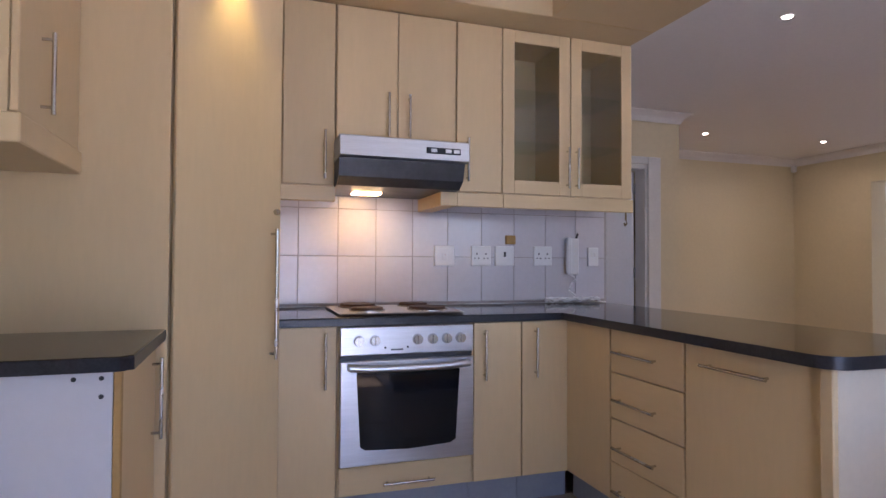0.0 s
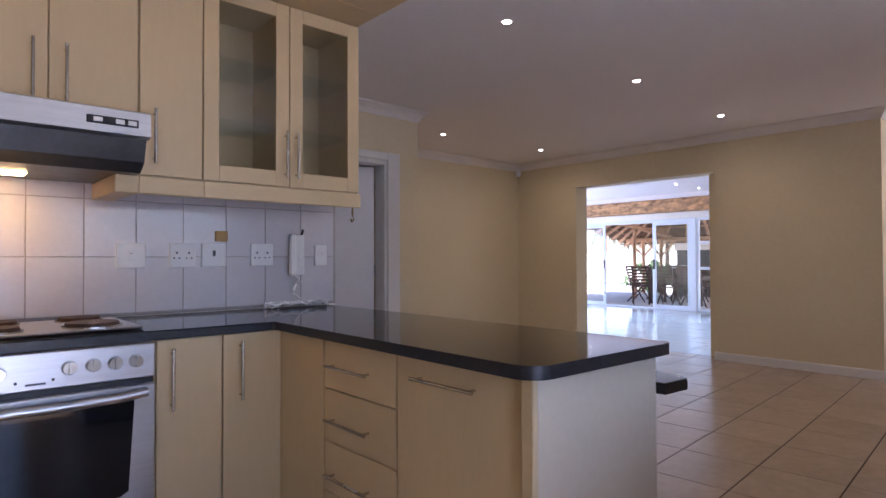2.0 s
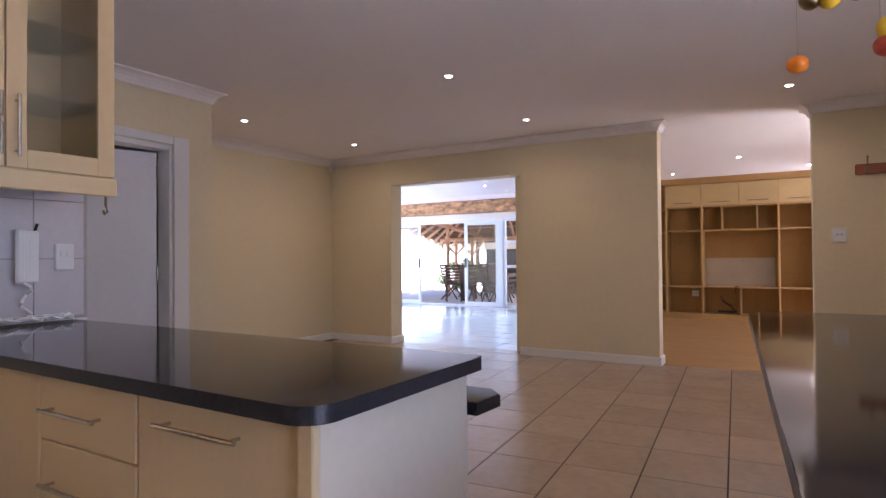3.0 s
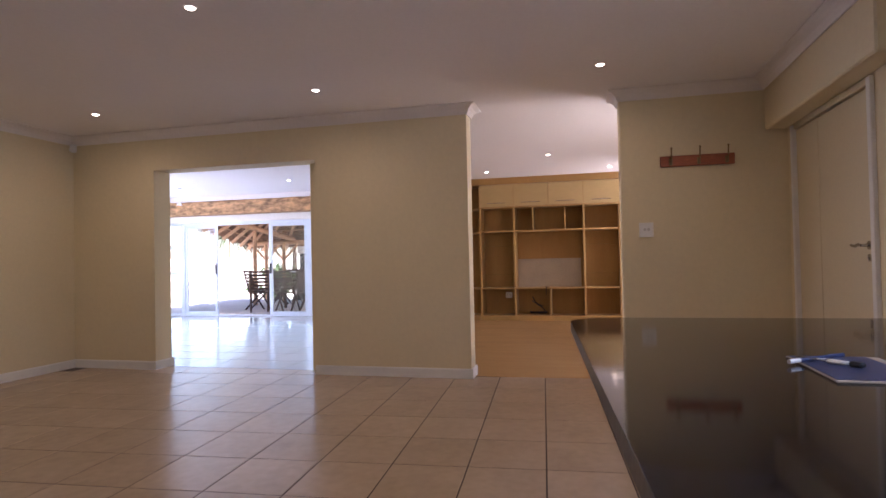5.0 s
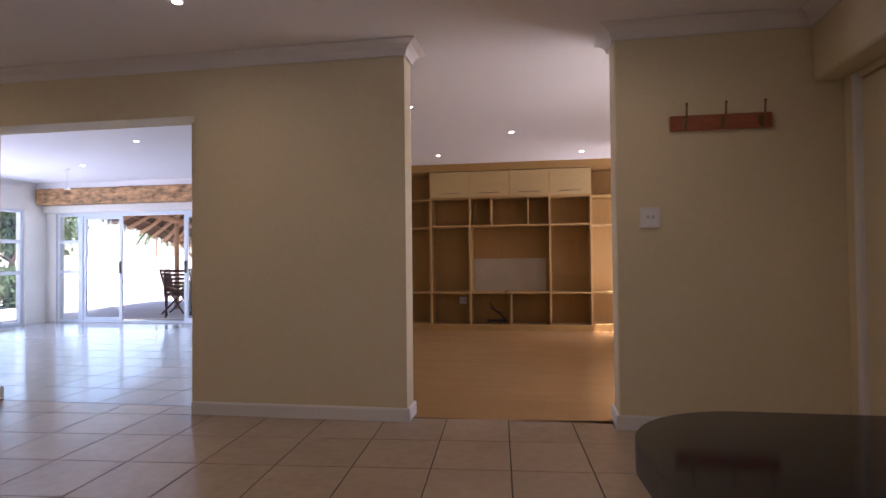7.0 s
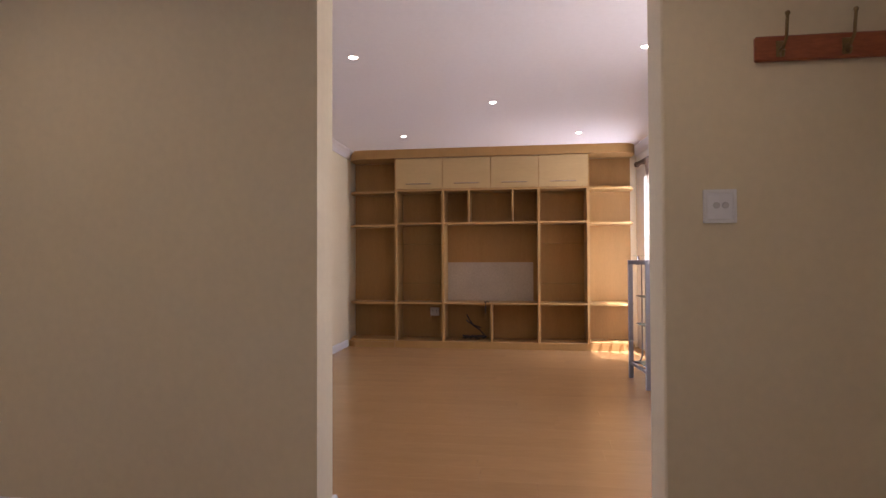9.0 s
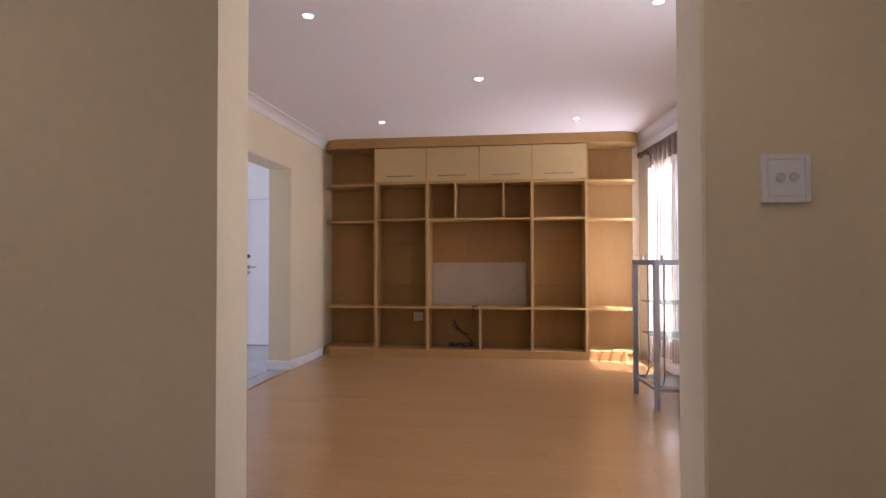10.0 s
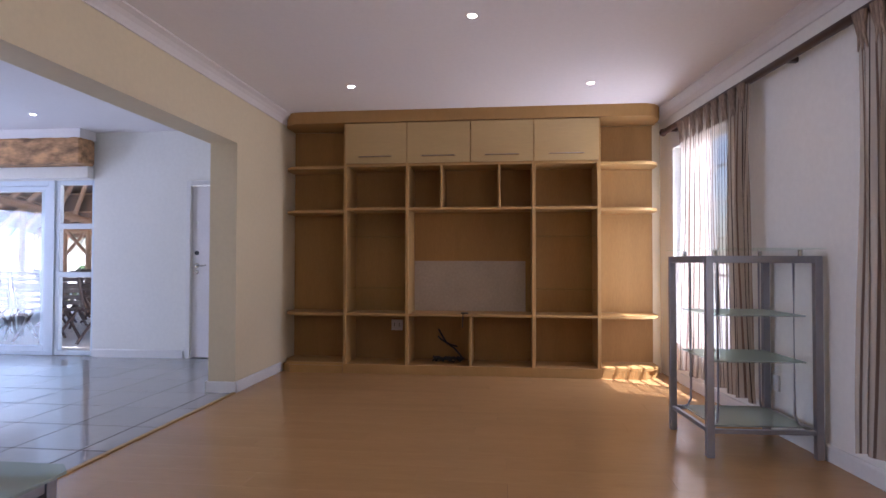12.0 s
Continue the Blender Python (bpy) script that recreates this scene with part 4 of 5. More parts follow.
# ---- recessed downlights ----
LIGHTS = [(3.53, 2.667), (5.17, 2.77), (6.84, 2.82), (6.92, 5.14), (5.33, 5.26), (5.11, 0.42), (6.89, 0.50), (10.66, 1.13), (11.97, 2.23), (12.08, 0.24), (9.33, 2.04), (9.41, 0.04),
          (12.55, 5.66), (10.19, 5.63), (11.6, 5.67), (10.2, 7.6), (11.6, 7.6)]
first = None
for lx, ly in LIGHTS:
    if first is None:
        dl = thing("downlight", (lx, ly, TOP - 0.008), "lit recessed ceiling downlight with a white rim", "downlight", "recessed downlights")
        bm = shape()
        pr = [(0.038, TOP - 0.001), (0.041, TOP - 0.006), (0.029, TOP - 0.005), (0.0255, TOP - 0.001)]
        rings = [[bm.verts.new((lx + r * math.cos(2 * math.pi * k / 24), ly + r * math.sin(2 * math.pi * k / 24), z)) for k in range(24)] for r, z in pr]
        for a, b in zip(rings, rings[1:]):
            for k in range(24):
                bm.faces.new((a[k], a[(k + 1) % 24], b[(k + 1) % 24], b[k]))
        part("rim", bm, TRIM, dl)
        part("bulb", rod(shape(), (lx, ly, TOP - 0.001), (lx, ly, TOP - 0.0045), 0.025, 20), LAMP, dl, "glowing lamp face")
        first = dl
    else:
        copy_thing(first, Matrix.Translation((lx, ly, TOP - 0.008)))


def spot(name, at, target, power, size=95, colour=(1.0, 0.80, 0.55)):
    s = new(name, bpy.data.lights.new(name, "SPOT"))
    s.data.energy, s.data.color, s.data.spot_size, s.data.spot_blend, s.data.shadow_soft_size = power, colour, radians(size), 0.9, 0.03
    s.matrix_world = look(at, target)
    return s


for lx, ly in LIGHTS[:7]:
    spot("downlight_beam", (lx, ly, TOP - 0.02), (lx, ly + 0.001, 0), 2.9, 170)
for lx, ly in LIGHTS[7:12]:
    spot("downlight_beam", (lx, ly, TOP - 0.02), (lx, ly + 0.001, 0), 0.45, 165)
sl = thing("soffit_light", (0.575, 2.425, 2.35), "small lit downlight in the kitchen soffit", "downlight", "recessed downlights")
part("rim", rod(shape(), (0.575, 2.425, 2.356), (0.575, 2.425, 2.350), 0.04, 24), CHROME, sl)
part("bulb", rod(shape(), (0.575, 2.425, 2.3495), (0.575, 2.425, 2.347), 0.03, 20), LAMP, sl, "glowing lamp face")
spot("soffit_beam", (0.575, 2.425, 2.34), (0.56, 2.50, 0), 3.6, 60, (1.0, 0.78, 0.22))

# ---- living room ----
XU, XBACK = 12.78, 13.168
un = thing("wall_unit", (12.95, 1.28, 0), "oak veneered wall unit of open shelves with four top flaps", "wall unit")
COLS = [2.505, 1.89, 1.275, 0.675, 0.07]
bm = box(shape(), XBACK - 0.012, XBACK, -0.50, 3.155, 0.06, 2.44)
part("back", bm, OAKSHADED, un)
tv = box(shape(), XBACK - 0.016, XBACK - 0.0125, 0.742, 1.873, 0.585, 1.095)
part("bare_back_panel", tv, BAREBOARD, un, "bare cream painted patch behind the screen niche")
part("base", box(shape(), XU - 0.005, XBACK - 0.013, 0.05, 2.52, 0.0, 0.09, 0.003), OAK, un)
UP = [(y, 0.09, 2.44) for y in (COLS[0], COLS[1], COLS[3], COLS[4])]
for y, a, b in UP:
    part("upright", box(shape(), XU, XBACK - 0.014, y - 0.016, y + 0.016, a, b, 0.002), OAKLIGHT, un)
part("upright", box(shape(), XU, XBACK - 0.014, COLS[2] - 0.01, COLS[2] + 0.01, 0.09, 0.56, 0.002), OAKLIGHT, un)
for y in (1.559, 1.001):
    part("divider", box(shape(), XU + 0.005, XBACK - 0.014, y - 0.01, y + 0.01, 1.612, 2.018, 0.002), OAKLIGHT, un)


def shelf(y0, y1, z, t=0.024, x0=XU):
    part("shelf", box(shape(), x0, XBACK - 0.015, y1 + 0.0165, y0 - 0.0165, z - t / 2, z + t / 2, 0.002), OAKLIGHT, un)


for z in (2.03, 1.60, 0.572):
    shelf(COLS[0], COLS[1], z)
    shelf(COLS[1], COLS[3], z)
    shelf(COLS[3], COLS[4], z)
for a, b in ((0, 1), (3, 4)):
    for z in (1.336, 0.822):
        part("glass_shelf", box(shape(), XU + 0.03, XBACK - 0.015, COLS[b] + 0.017, COLS[a] - 0.017, z - 0.003, z + 0.003), SHELFGLASS, un, "clear glass shelf")
for i in range(4):
    y0, y1 = COLS[i + 1] + 0.004, COLS[i] - 0.004
    fl = part("flap", box(shape(), XU - 0.018, XU - 0.001, y0, y1, 2.045, 2.437, 0.002), FLAPWOOD, un, "pale top flap")
    yc = (y0 + y1) / 2
    part("handle", stretch_bar(shape(), (XU - 0.018, yc - 0.16, 2.105), (XU - 0.018, yc + 0.16, 2.105), (-1, 0, 0)), CHROME, fl, "satin nickel bar handle", True)
# Rounded end shelves.
for z in (2.015, 1.58, 0.572, 0.088):
    r = 0.20
    part("end_shelf", slab(shape(), [(XBACK - 0.014, 2.523), (XBACK - 0.014, 3.155), (XU + r, 3.155)] + arc(XU + r, 3.155 - r, r, 90, 180, 6) + [(XU, 2.523)], z - 0.013, z + 0.013), OAKLIGHT, un)
    part("end_shelf", slab(shape(), [(XBACK - 0.014, 0.052), (XU, 0.052)] + arc(XU + r, -0.50 + r, r, 180, 270, 6) + [(XBACK - 0.014, -0.50)], z - 0.013, z + 0.013), OAKLIGHT, un)
r = 0.22
part("pelmet", slab(shape(), [(XBACK - 0.001, 3.16), (XU + r, 3.16)] + arc(XU - 0.03 + r, 3.16 - r, r, 90, 180, 6) + arc(XU - 0.03 + r, -0.52 + r, r, 180, 270, 6) + [(XBACK - 0.001, -0.52)], 2.445, 2.565), OAK, un, "oak top pelmet with rounded ends")
part("end_base", slab(shape(), [(XBACK - 0.014, 2.523), (XBACK - 0.014, 3.155), (XU + 0.08, 3.155), (XU - 0.02, 3.05), (XU - 0.02, 2.523)], 0.0, 0.074), OAK, un)
part("end_base", slab(shape(), [(XBACK - 0.014, 0.048), (XU, 0.048), (XU, -0.35), (XU + 0.15, -0.50), (XBACK - 0.014, -0.50)], 0.0, 0.074), OAK, un)
so = thing("double_socket", (13.14, 2.0, 0.48), "white double socket on the back of the wall unit", "socket")
part("faceplate", box(shape(), 13.142, 13.155, 1.995, 2.112, 0.38, 0.49, 0.003), PLASTIC, so)
for yy in (2.03, 2.08):
    for dz in (0.0, 0.02):
        part("hole", box(shape(), 13.139, 13.1425, yy - 0.004, yy + 0.004, 0.425 + dz, 0.435 + dz), BLACK, so)
ch = thing("cable_heap", (12.95, 1.5, 0.09), "tangle of black cables lying in the wall unit", "cable")
random.seed(4)
for k in range(10):
    ph = random.uniform(0, 6)
    pts = [(12.95 + 0.05 * math.sin(i * 0.8 + ph), 1.36 + 0.035 * i + 0.02 * math.sin(i + ph), 0.105 + 0.045 * abs(math.sin(i * 1.3 + ph))) for i in range(9)]
    part("cable", tube(shape(), pts, 0.007, 6), BLACK, ch)
part("cable", tube(shape(), [(13.02, 1.36, 0.12), (13.05, 1.45, 0.22), (13.1, 1.53, 0.26), (13.13, 1.60, 0.36), (13.14, 1.62, 0.40)], 0.009, 6), BLACK, ch)
part("cable", tube(shape(), [(13.03, 1.42, 0.24), (13.0, 1.5, 0.27), (13.02, 1.58, 0.31), (13.1, 1.62, 0.33)], 0.009, 6), BLACK, ch)
dg = thing("cable_outlet", (12.82, 1.36, 0.585), "black cable outlet hanging at the screen shelf", "cable")
part("plug", box(shape(), 12.80, 12.86, 1.30, 1.37, 0.585, 0.597, 0.004), BLACK, dg)
part("cable", tube(shape(), [(12.775, 1.345, 0.59), (12.768, 1.345, 0.55), (12.77, 1.35, 0.46)], 0.006, 6), BLACK, dg)

# Glass-topped steel display stand.
def stand_rack():
    s = thing("display_stand", (10.95, -0.5, 0), "silver steel display stand with glass shelves", "display stand")
    c = [(11.165, -0.15), (10.62, -0.20), (10.645, -0.785), (11.185, -0.735)]
    for x, y in c:
        part("leg", box(shape(), x - 0.02, x + 0.02, y - 0.02, y + 0.02, 0.0, 1.122, 0.002), GREYSTEEL, s)
    for z in (1.102, 0.145):
        for (x0, y0), (x1, y1) in zip(c, c[1:] + c[:1]):
            tn = Matrix.Translation((x0, y0, z)) @ Matrix.Rotation(math.atan2(y1 - y0, x1 - x0), 4, "Z")
            L = math.hypot(x1 - x0, y1 - y0)
            t = 0.02 if z > 1 else 0.012
            part("rail", box(shape(), 0.02, L - 0.02, -t, t, -t, t, 0.002, tn), GREYSTEEL, s)
    for (x, y), (ux, uy) in zip(c, ((-0.085, -0.10), (0.10, -0.085), (0.085, 0.10), (-0.10, 0.085))):
        px, py = x + ux * 0.9, y + uy * 0.9
        part("rod", tube(shape(), [(px, py, 1.08), (px, py, 0.22), (px + ux * -0.15, py + uy * -0.15, 0.175), (x + ux * 0.45, y + uy * 0.45, 0.155)], 0.007, 8), GREYSTEEL, s)
    for z in (0.16, 0.52, 0.78):
        cx, cy = sum(p[0] for p in c) / 4, sum(p[1] for p in c) / 4
        ol = [(cx + (x - cx) * 0.86, cy + (y - cy) * 0.86) for x, y in c]
        part("glass_shelf", slab(shape(), ol[::-1], z, z + 0.008), FROST, s, "pale green glass shelf")
    ol = [(cx + (x - cx) * 1.12, cy + (y - cy) * 1.12) for x, y in c]
    for x, y in c:
        part("spacer", rod(shape(), (cx + (x - cx) * 0.8, cy + (y - cy) * 0.8, 1.121), (cx + (x - cx) * 0.8, cy + (y - cy) * 0.8, 1.157), 0.012, 12), CHROME, s)
    part("glass_top", slab(shape(), ol[::-1], 1.158, 1.166), SHELFGLASS, s, "clear overhanging glass top")
    return s


stand_rack()

# Low glass table by the opening.
gt = thing("glass_side_table", (8.5, 2.5, 0), "low silver steel table with a green glass top", "table")
part("glass_top", slab(shape(), [(8.1, 2.23), (8.82, 2.23), (8.87, 2.28), (8.87, 3.0), (8.1, 3.0)], 0.45, 0.46), FROST, gt, "green frosted glass top")
for x, y in ((8.15, 2.28), (8.80, 2.28), (8.80, 2.95), (8.15, 2.95)):
    part("leg", box(shape(), x - 0.02, x + 0.02, y - 0.02, y + 0.02, 0, 0.449, 0.002), GREYSTEEL, gt)
for a, b, c, d in ((8.17, 8.78, 2.265, 2.295), (8.17, 8.78, 2.935, 2.965), (8.135, 8.165, 2.3, 2.93), (8.785, 8.815, 2.3, 2.93)):
    part("rail", box(shape(), a, b, c, d, 0.405, 0.44, 0.002), GREYSTEEL, gt)

# Windows behind the curtains.
for i, (a, b) in enumerate(WINS):
    w = tagged(thing("window_%d" % (i + 1), south((a + b) / 2, -0.1, 0.35), "white window with burglar bars behind curtains", "window"), kind="structure")
    bm = shape()
    for x0, x1, z0, z1 in ((a, a + 0.04, 0.35, 2.15), (b - 0.04, b, 0.35, 2.15), (a + 0.04, b - 0.04, 0.35, 0.39), (a + 0.04, b - 0.04, 2.11, 2.15), ((a + b) / 2 - 0.02, (a + b) / 2 + 0.02, 0.39, 2.11)):
        box(bm, x0, x1, -0.13, -0.09, z0, z1, 0, SOUTH)
    part("window_frame", bm, ALU, w)
    for k in range(1, 6):
        z = 0.39 + k * 0.29
        bm = box(shape(), a + 0.04, b - 0.04, -0.085, -0.07, z, z + 0.025, 0, SOUTH)
        part("bar", bm, ALU, w)
    pn = part("pane", box(shape(), a + 0.04, b - 0.04, -0.113, -0.107, 0.39, 2.11, 0, SOUTH), PANE, w)
    pn.visible_shadow = False


def curtain(a, b, top, bottom, folds, name, label):
    t = thing(name, south((a + b) / 2, 0.1, bottom), label, "curtain", "striped curtains")
    me = bpy.data.meshes.new("cloth")
    nx, nz = folds * 12, 14
    verts, faces = [], []
    for j in range(nz + 1):
        v = j / nz
        z = top + (bottom - top) * v
        for i in range(nx + 1):
            u = i / nx
            amp = (0.012 + 0.022 * min(1, v * 3)) * (0.8 + 0.4 * math.sin(u * 9 + 1))
            sway = 0.025 * math.sin(u * 17 + v * 4) - 0.05 * (1 - u) * v
            yy = 0.075 + amp * math.sin(u * folds * 2 * math.pi + 0.7 * math.sin(v * 3 + u * 5)) + 0.01 * v
            zz = z + (0.012 * math.sin(u * 23) if j == nz else 0)
            verts.append(south(a + (b - a) * u + sway * v, yy + 0.02, zz))
    for j in range(nz):
        for i in range(nx):
            k = j * (nx + 1) + i
            faces.append((k, k + 1, k + nx + 2, k + nx + 1))
    me.from_pydata(verts, [], faces)
    uvl = me.uv_layers.new(name="cloth")
    for lp in me.loops:
        i = lp.vertex_index % (nx + 1)
        uvl.data[lp.index].uv = (i / nx * (b - a) * 2.2 / 0.22, 0)
    for p in me.polygons:
        p.use_smooth = True
    me.materials.append(CLOTH)
    ob = new("cloth", me)
    ob.parent = t
    ob.matrix_parent_inverse = Matrix.Translation(t.location).inverted()
    for k in range(folds):
        x = a + (b - a) * (k + 0.5) / folds
        bm = shape()
        for dx in (-0.028, 0.0, 0.028):
            rod(bm, south(x + dx, 0.125, top + 0.012), south(x + dx * 0.55, 0.115, top - 0.10), 0.017, 8, 0.011)
            rod(bm, south(x + dx * 0.55, 0.115, top - 0.10), south(x + dx * 1.2, 0.11, top - 0.17), 0.011, 8, 0.004)
        part("pleat", bm, HEADER, t, "gathered pinch pleat", True)
    return t


curtain(-1.53, -0.36, 2.275, 0.17, 9, "curtain", "striped brown sheer curtain drawn over a bright window")
curtain(-3.5, -2.55, 2.275, 0.17, 8, "curtain", "striped brown sheer curtain hanging to near the floor")
cr = thing("curtain_rail", south(-1.9, 0.1, 2.36), "dark wooden curtain pole along the living room wall", "curtain rail")
bm = rod(shape(), south(-4.4, 0.085, 2.30), south(0.05, 0.085, 2.30), 0.026, 14)
part("pole", bm, DARKWOOD, cr, "", True)
bm = ball(shape(), south(0.07, 0.085, 2.30), 0.035)
part("finial", bm, DARKWOOD, cr, "", True)
for x in (-0.05, -1.9, -3.5):
    bm = box(shape(), x - 0.015, x + 0.015, 0.001, 0.07, 2.285, 2.315, 0, SOUTH)
    part("bracket", bm, DARKWOOD, cr)
w = thing("double_socket", south(-1.62, 0.01, 0.3), "white double socket low on the wall", "socket")
part("faceplate", box(shape(), -1.68, -1.56, 0.001, 0.013, 0.27, 0.37, 0.003, SOUTH), PLASTIC, w)

# Threshold strip between tiles and laminate.
tagged(part("threshold_strip", box(shape(), 8.6, 11.84, 3.15, 3.18, 0.0, 0.008, 0.002), OAKLIGHT), "oak threshold strip between tiles and laminate", "threshold", "", "structure")

# ---- unseen kitchen window and back door, added to light the units ----
w = tagged(thing("window_3", (2.9, -1.07, 1.05), "assumed white kitchen window, unseen, added to let light in", "window"), kind="structure")
bm = shape()
for x0, x1, z0, z1 in ((1.9, 1.95, 1.05, 2.1), (3.85, 3.9, 1.05, 2.1), (1.95, 3.85, 1.05, 1.1), (1.95, 3.85, 2.05, 2.1), (2.88, 2.92, 1.1, 2.05)):
    box(bm, x0, x1, -1.1, -1.05, z0, z1)
part("window_frame", bm, ALU, w)
pn = part("pane", box(shape(), 1.95, 3.85, -1.078, -1.072, 1.1, 2.05), PANE, w)
pn.visible_shadow = False

# Assumed door out of view, added as an opening for the low fill.
bd = tagged(thing("door_5", (1.2, -1.07, 0), "assumed white glazed kitchen back door, unseen, added to let light in", "door"), kind="structure")
bm = shape()
for x0, x1, z0, z1 in ((0.8, 0.88, 0, 2.06), (1.52, 1.6, 0, 2.06), (0.88, 1.52, 0, 0.12), (0.88, 1.52, 1.98, 2.06), (0.88, 1.52, 0.95, 1.02)):
    box(bm, x0, x1, -1.1, -1.05, z0, z1, 0.003)
part("door_frame", bm, ALU, bd)
for z0, z1 in ((0.12, 0.95), (1.02, 1.98)):
    pn = part("pane", box(shape(), 0.88, 1.52, -1.078, -1.072, z0, z1), PANE, bd)
    pn.visible_shadow = False

# ---- sunroom: glazing, beam ----
def glazing(name, axis, at, spans, label, z1=2.02):
    """Fixed lights with rails, in a wall plane. spans: (from, to, rail heights)."""
    g = tagged(thing(name, (13.45, 7.7, 0) if axis == "x" else (12.5, 10.05, 0), label, "window"), kind="structure")
    for a, b, rails in spans:
        bm = shape()
        def put(u0, u1, z0, zz, d=0.03):
            if axis == "x":
                box(bm, at - d, at + d, u0, u1, z0, zz, 0.003)
            else:
                box(bm, u0, u1, at - d, at + d, z0, zz, 0.003)
        put(a, a + 0.055, 0.0, z1)
        put(b - 0.055, b, 0.0, z1)
        put(a + 0.055, b - 0.055, 0.0, 0.05)
        put(a + 0.055, b - 0.055, z1 - 0.05, z1)
        for r in rails:
            put(a + 0.055, b - 0.055, r - 0.03, r + 0.03, 0.035)
        fr = part("window_frame", bm, ALU, g)
        zs = [0.05] + [v for r in rails for v in (r - 0.03, r + 0.03)] + [z1 - 0.05]
        for z0, zz in zip(zs[::2], zs[1::2]):
            bm = shape()
            if axis == "x":
                box(bm, at - 0.003, at + 0.003, a + 0.055, b - 0.055, z0, zz)
            else:
                box(bm, a + 0.055, b - 0.055, at - 0.003, at + 0.003, z0, zz)
            pn = part("pane", bm, PANE, fr)
            pn.visible_shadow = False
        for r in rails:
            bm = shape()
            m = (a + b) / 2
            if axis == "x":
                rod(bm, (at - 0.04, m - 0.05, r + 0.045), (at - 0.05, m + 0.05, r + 0.035), 0.006)
            else:
                rod(bm, (m - 0.05, at - 0.04, r + 0.045), (m + 0.05, at - 0.05, r + 0.035), 0.006)
            part("latch", bm, BLACK, fr)
    return g


glazing("window_4", "x", 13.47, [(5.63, 6.14, (0.93, 1.49)), (9.26, 9.75, (0.93, 1.49))], "white aluminium side lights with three panes each")
glazing("window_5", "y", 10.03, [(12.0, 12.95, (0.93, 1.49)), (10.6, 11.7, (0.93, 1.49)), (9.2, 10.3, (0.93, 1.49))], "white aluminium garden windows with three panes each", 2.06)
sd = tagged(thing("door_4", (13.47, 7.7, 0), "white aluminium sliding doors partly open to a patio", "door"), kind="structure")
bm = shape()
box(bm, 13.42, 13.54, 6.14, 6.22, 0, 2.02, 0.003)
box(bm, 13.42, 13.54, 9.20, 9.26, 0, 2.02, 0.003)
box(bm, 13.42, 13.54, 6.22, 9.20, 1.96, 2.02, 0.003)
box(bm, 13.42, 13.54, 6.22, 9.20, 0, 0.035, 0.003)
part("outer_frame", bm, ALU, sd)
for a, b, x in ((6.22, 7.14, 13.46), (6.30, 7.18, 13.505), (8.40, 9.20, 13.46)):
    bm = shape()
    box(bm, x - 0.02, x + 0.02, a, a + 0.06, 0.036, 1.958, 0.003)
    box(bm, x - 0.02, x + 0.02, b - 0.06, b, 0.036, 1.958, 0.003)
    box(bm, x - 0.02, x + 0.02, a + 0.06, b - 0.06, 0.036, 0.10, 0.003)
    box(bm, x - 0.02, x + 0.02, a + 0.06, b - 0.06, 1.90, 1.958, 0.003)
    lf = part("sliding_leaf", bm, ALU, sd)
    pn = part("pane", box(shape(), x - 0.003, x + 0.003, a + 0.06, b - 0.06, 0.10, 1.90), PANE, lf)
    pn.visible_shadow = False
    ya = b - 0.03 if a < 8 else a + 0.03
    part("pull", box(shape(), x - 0.05, x - 0.02, ya - 0.015, ya + 0.015, 0.9, 1.12, 0.005), BLACK, lf)
bm = box(shape(), 13.12, 13.37, 5.60, 9.93, 2.165, 2.455, 0.02)
bmesh.ops.subdivide_edges(bm, edges=[e for e in bm.edges if e.calc_length() > 2], cuts=60)
random.seed(7)
for v in bm.verts:
    v.co += Vector((random.uniform(-0.004, 0.004), 0, random.uniform(-0.004, 0.004)))
tagged(part("timber_beam", bm, BEAM), "rough-sawn brown timber beam above the sliding doors", "beam")
# Added box in ceiling paint, so the gap over the beam isn't a shaded strip.
tagged(part("beam_packing", box(shape(), 13.15, 13.399, 5.62, 9.92, 2.458, TOP - 0.001), CEIL), "pale filler added in the shaded gap between timber beam and ceiling", "lining", "", "structure")
tagged(part("door_head_lining", box(shape(), 13.30, 13.399, 5.64, 9.94, 2.03, 2.16, 0.003), WHITEWALL), "white plastered head under the timber beam", "lining", "", "structure")
pl = thing("pendant_lamp", (11.8, 8.05, 2.2), "small white pendant lamp hanging from the ceiling", "lamp")
part("cord", rod(shape(), (11.8, 8.05, 2.33), (11.8, 8.05, TOP), 0.004, 6), PLASTIC, pl)
part("shade", rod(shape(), (11.8, 8.05, 2.24), (11.8, 8.05, 2.33), 0.05, 16, 0.015), PLASTIC, pl)
part("ceiling_rose", rod(shape(), (11.8, 8.05, TOP - 0.02), (11.8, 8.05, TOP - 0.001), 0.04, 16), PLASTIC, pl)

# ---- outside ----
bm = box(shape(), -400, 400, -400, 400, -0.4, -0.12)
structure("ground", bm, PAVING, "pale sunlit paving around the house", "ground")
bm = box(shape(), 13.6, 19.5, 4.5, 12.0, -0.119, -0.03)
structure("patio", bm, PAVING, "pale paved patio slab", "pavement")
tagged(part("door_mat", box(shape(), 13.65, 14.15, 7.15, 8.4, -0.029, -0.012, 0.004), DARKGREY), "dark rubber mat outside the sliding doors", "mat")

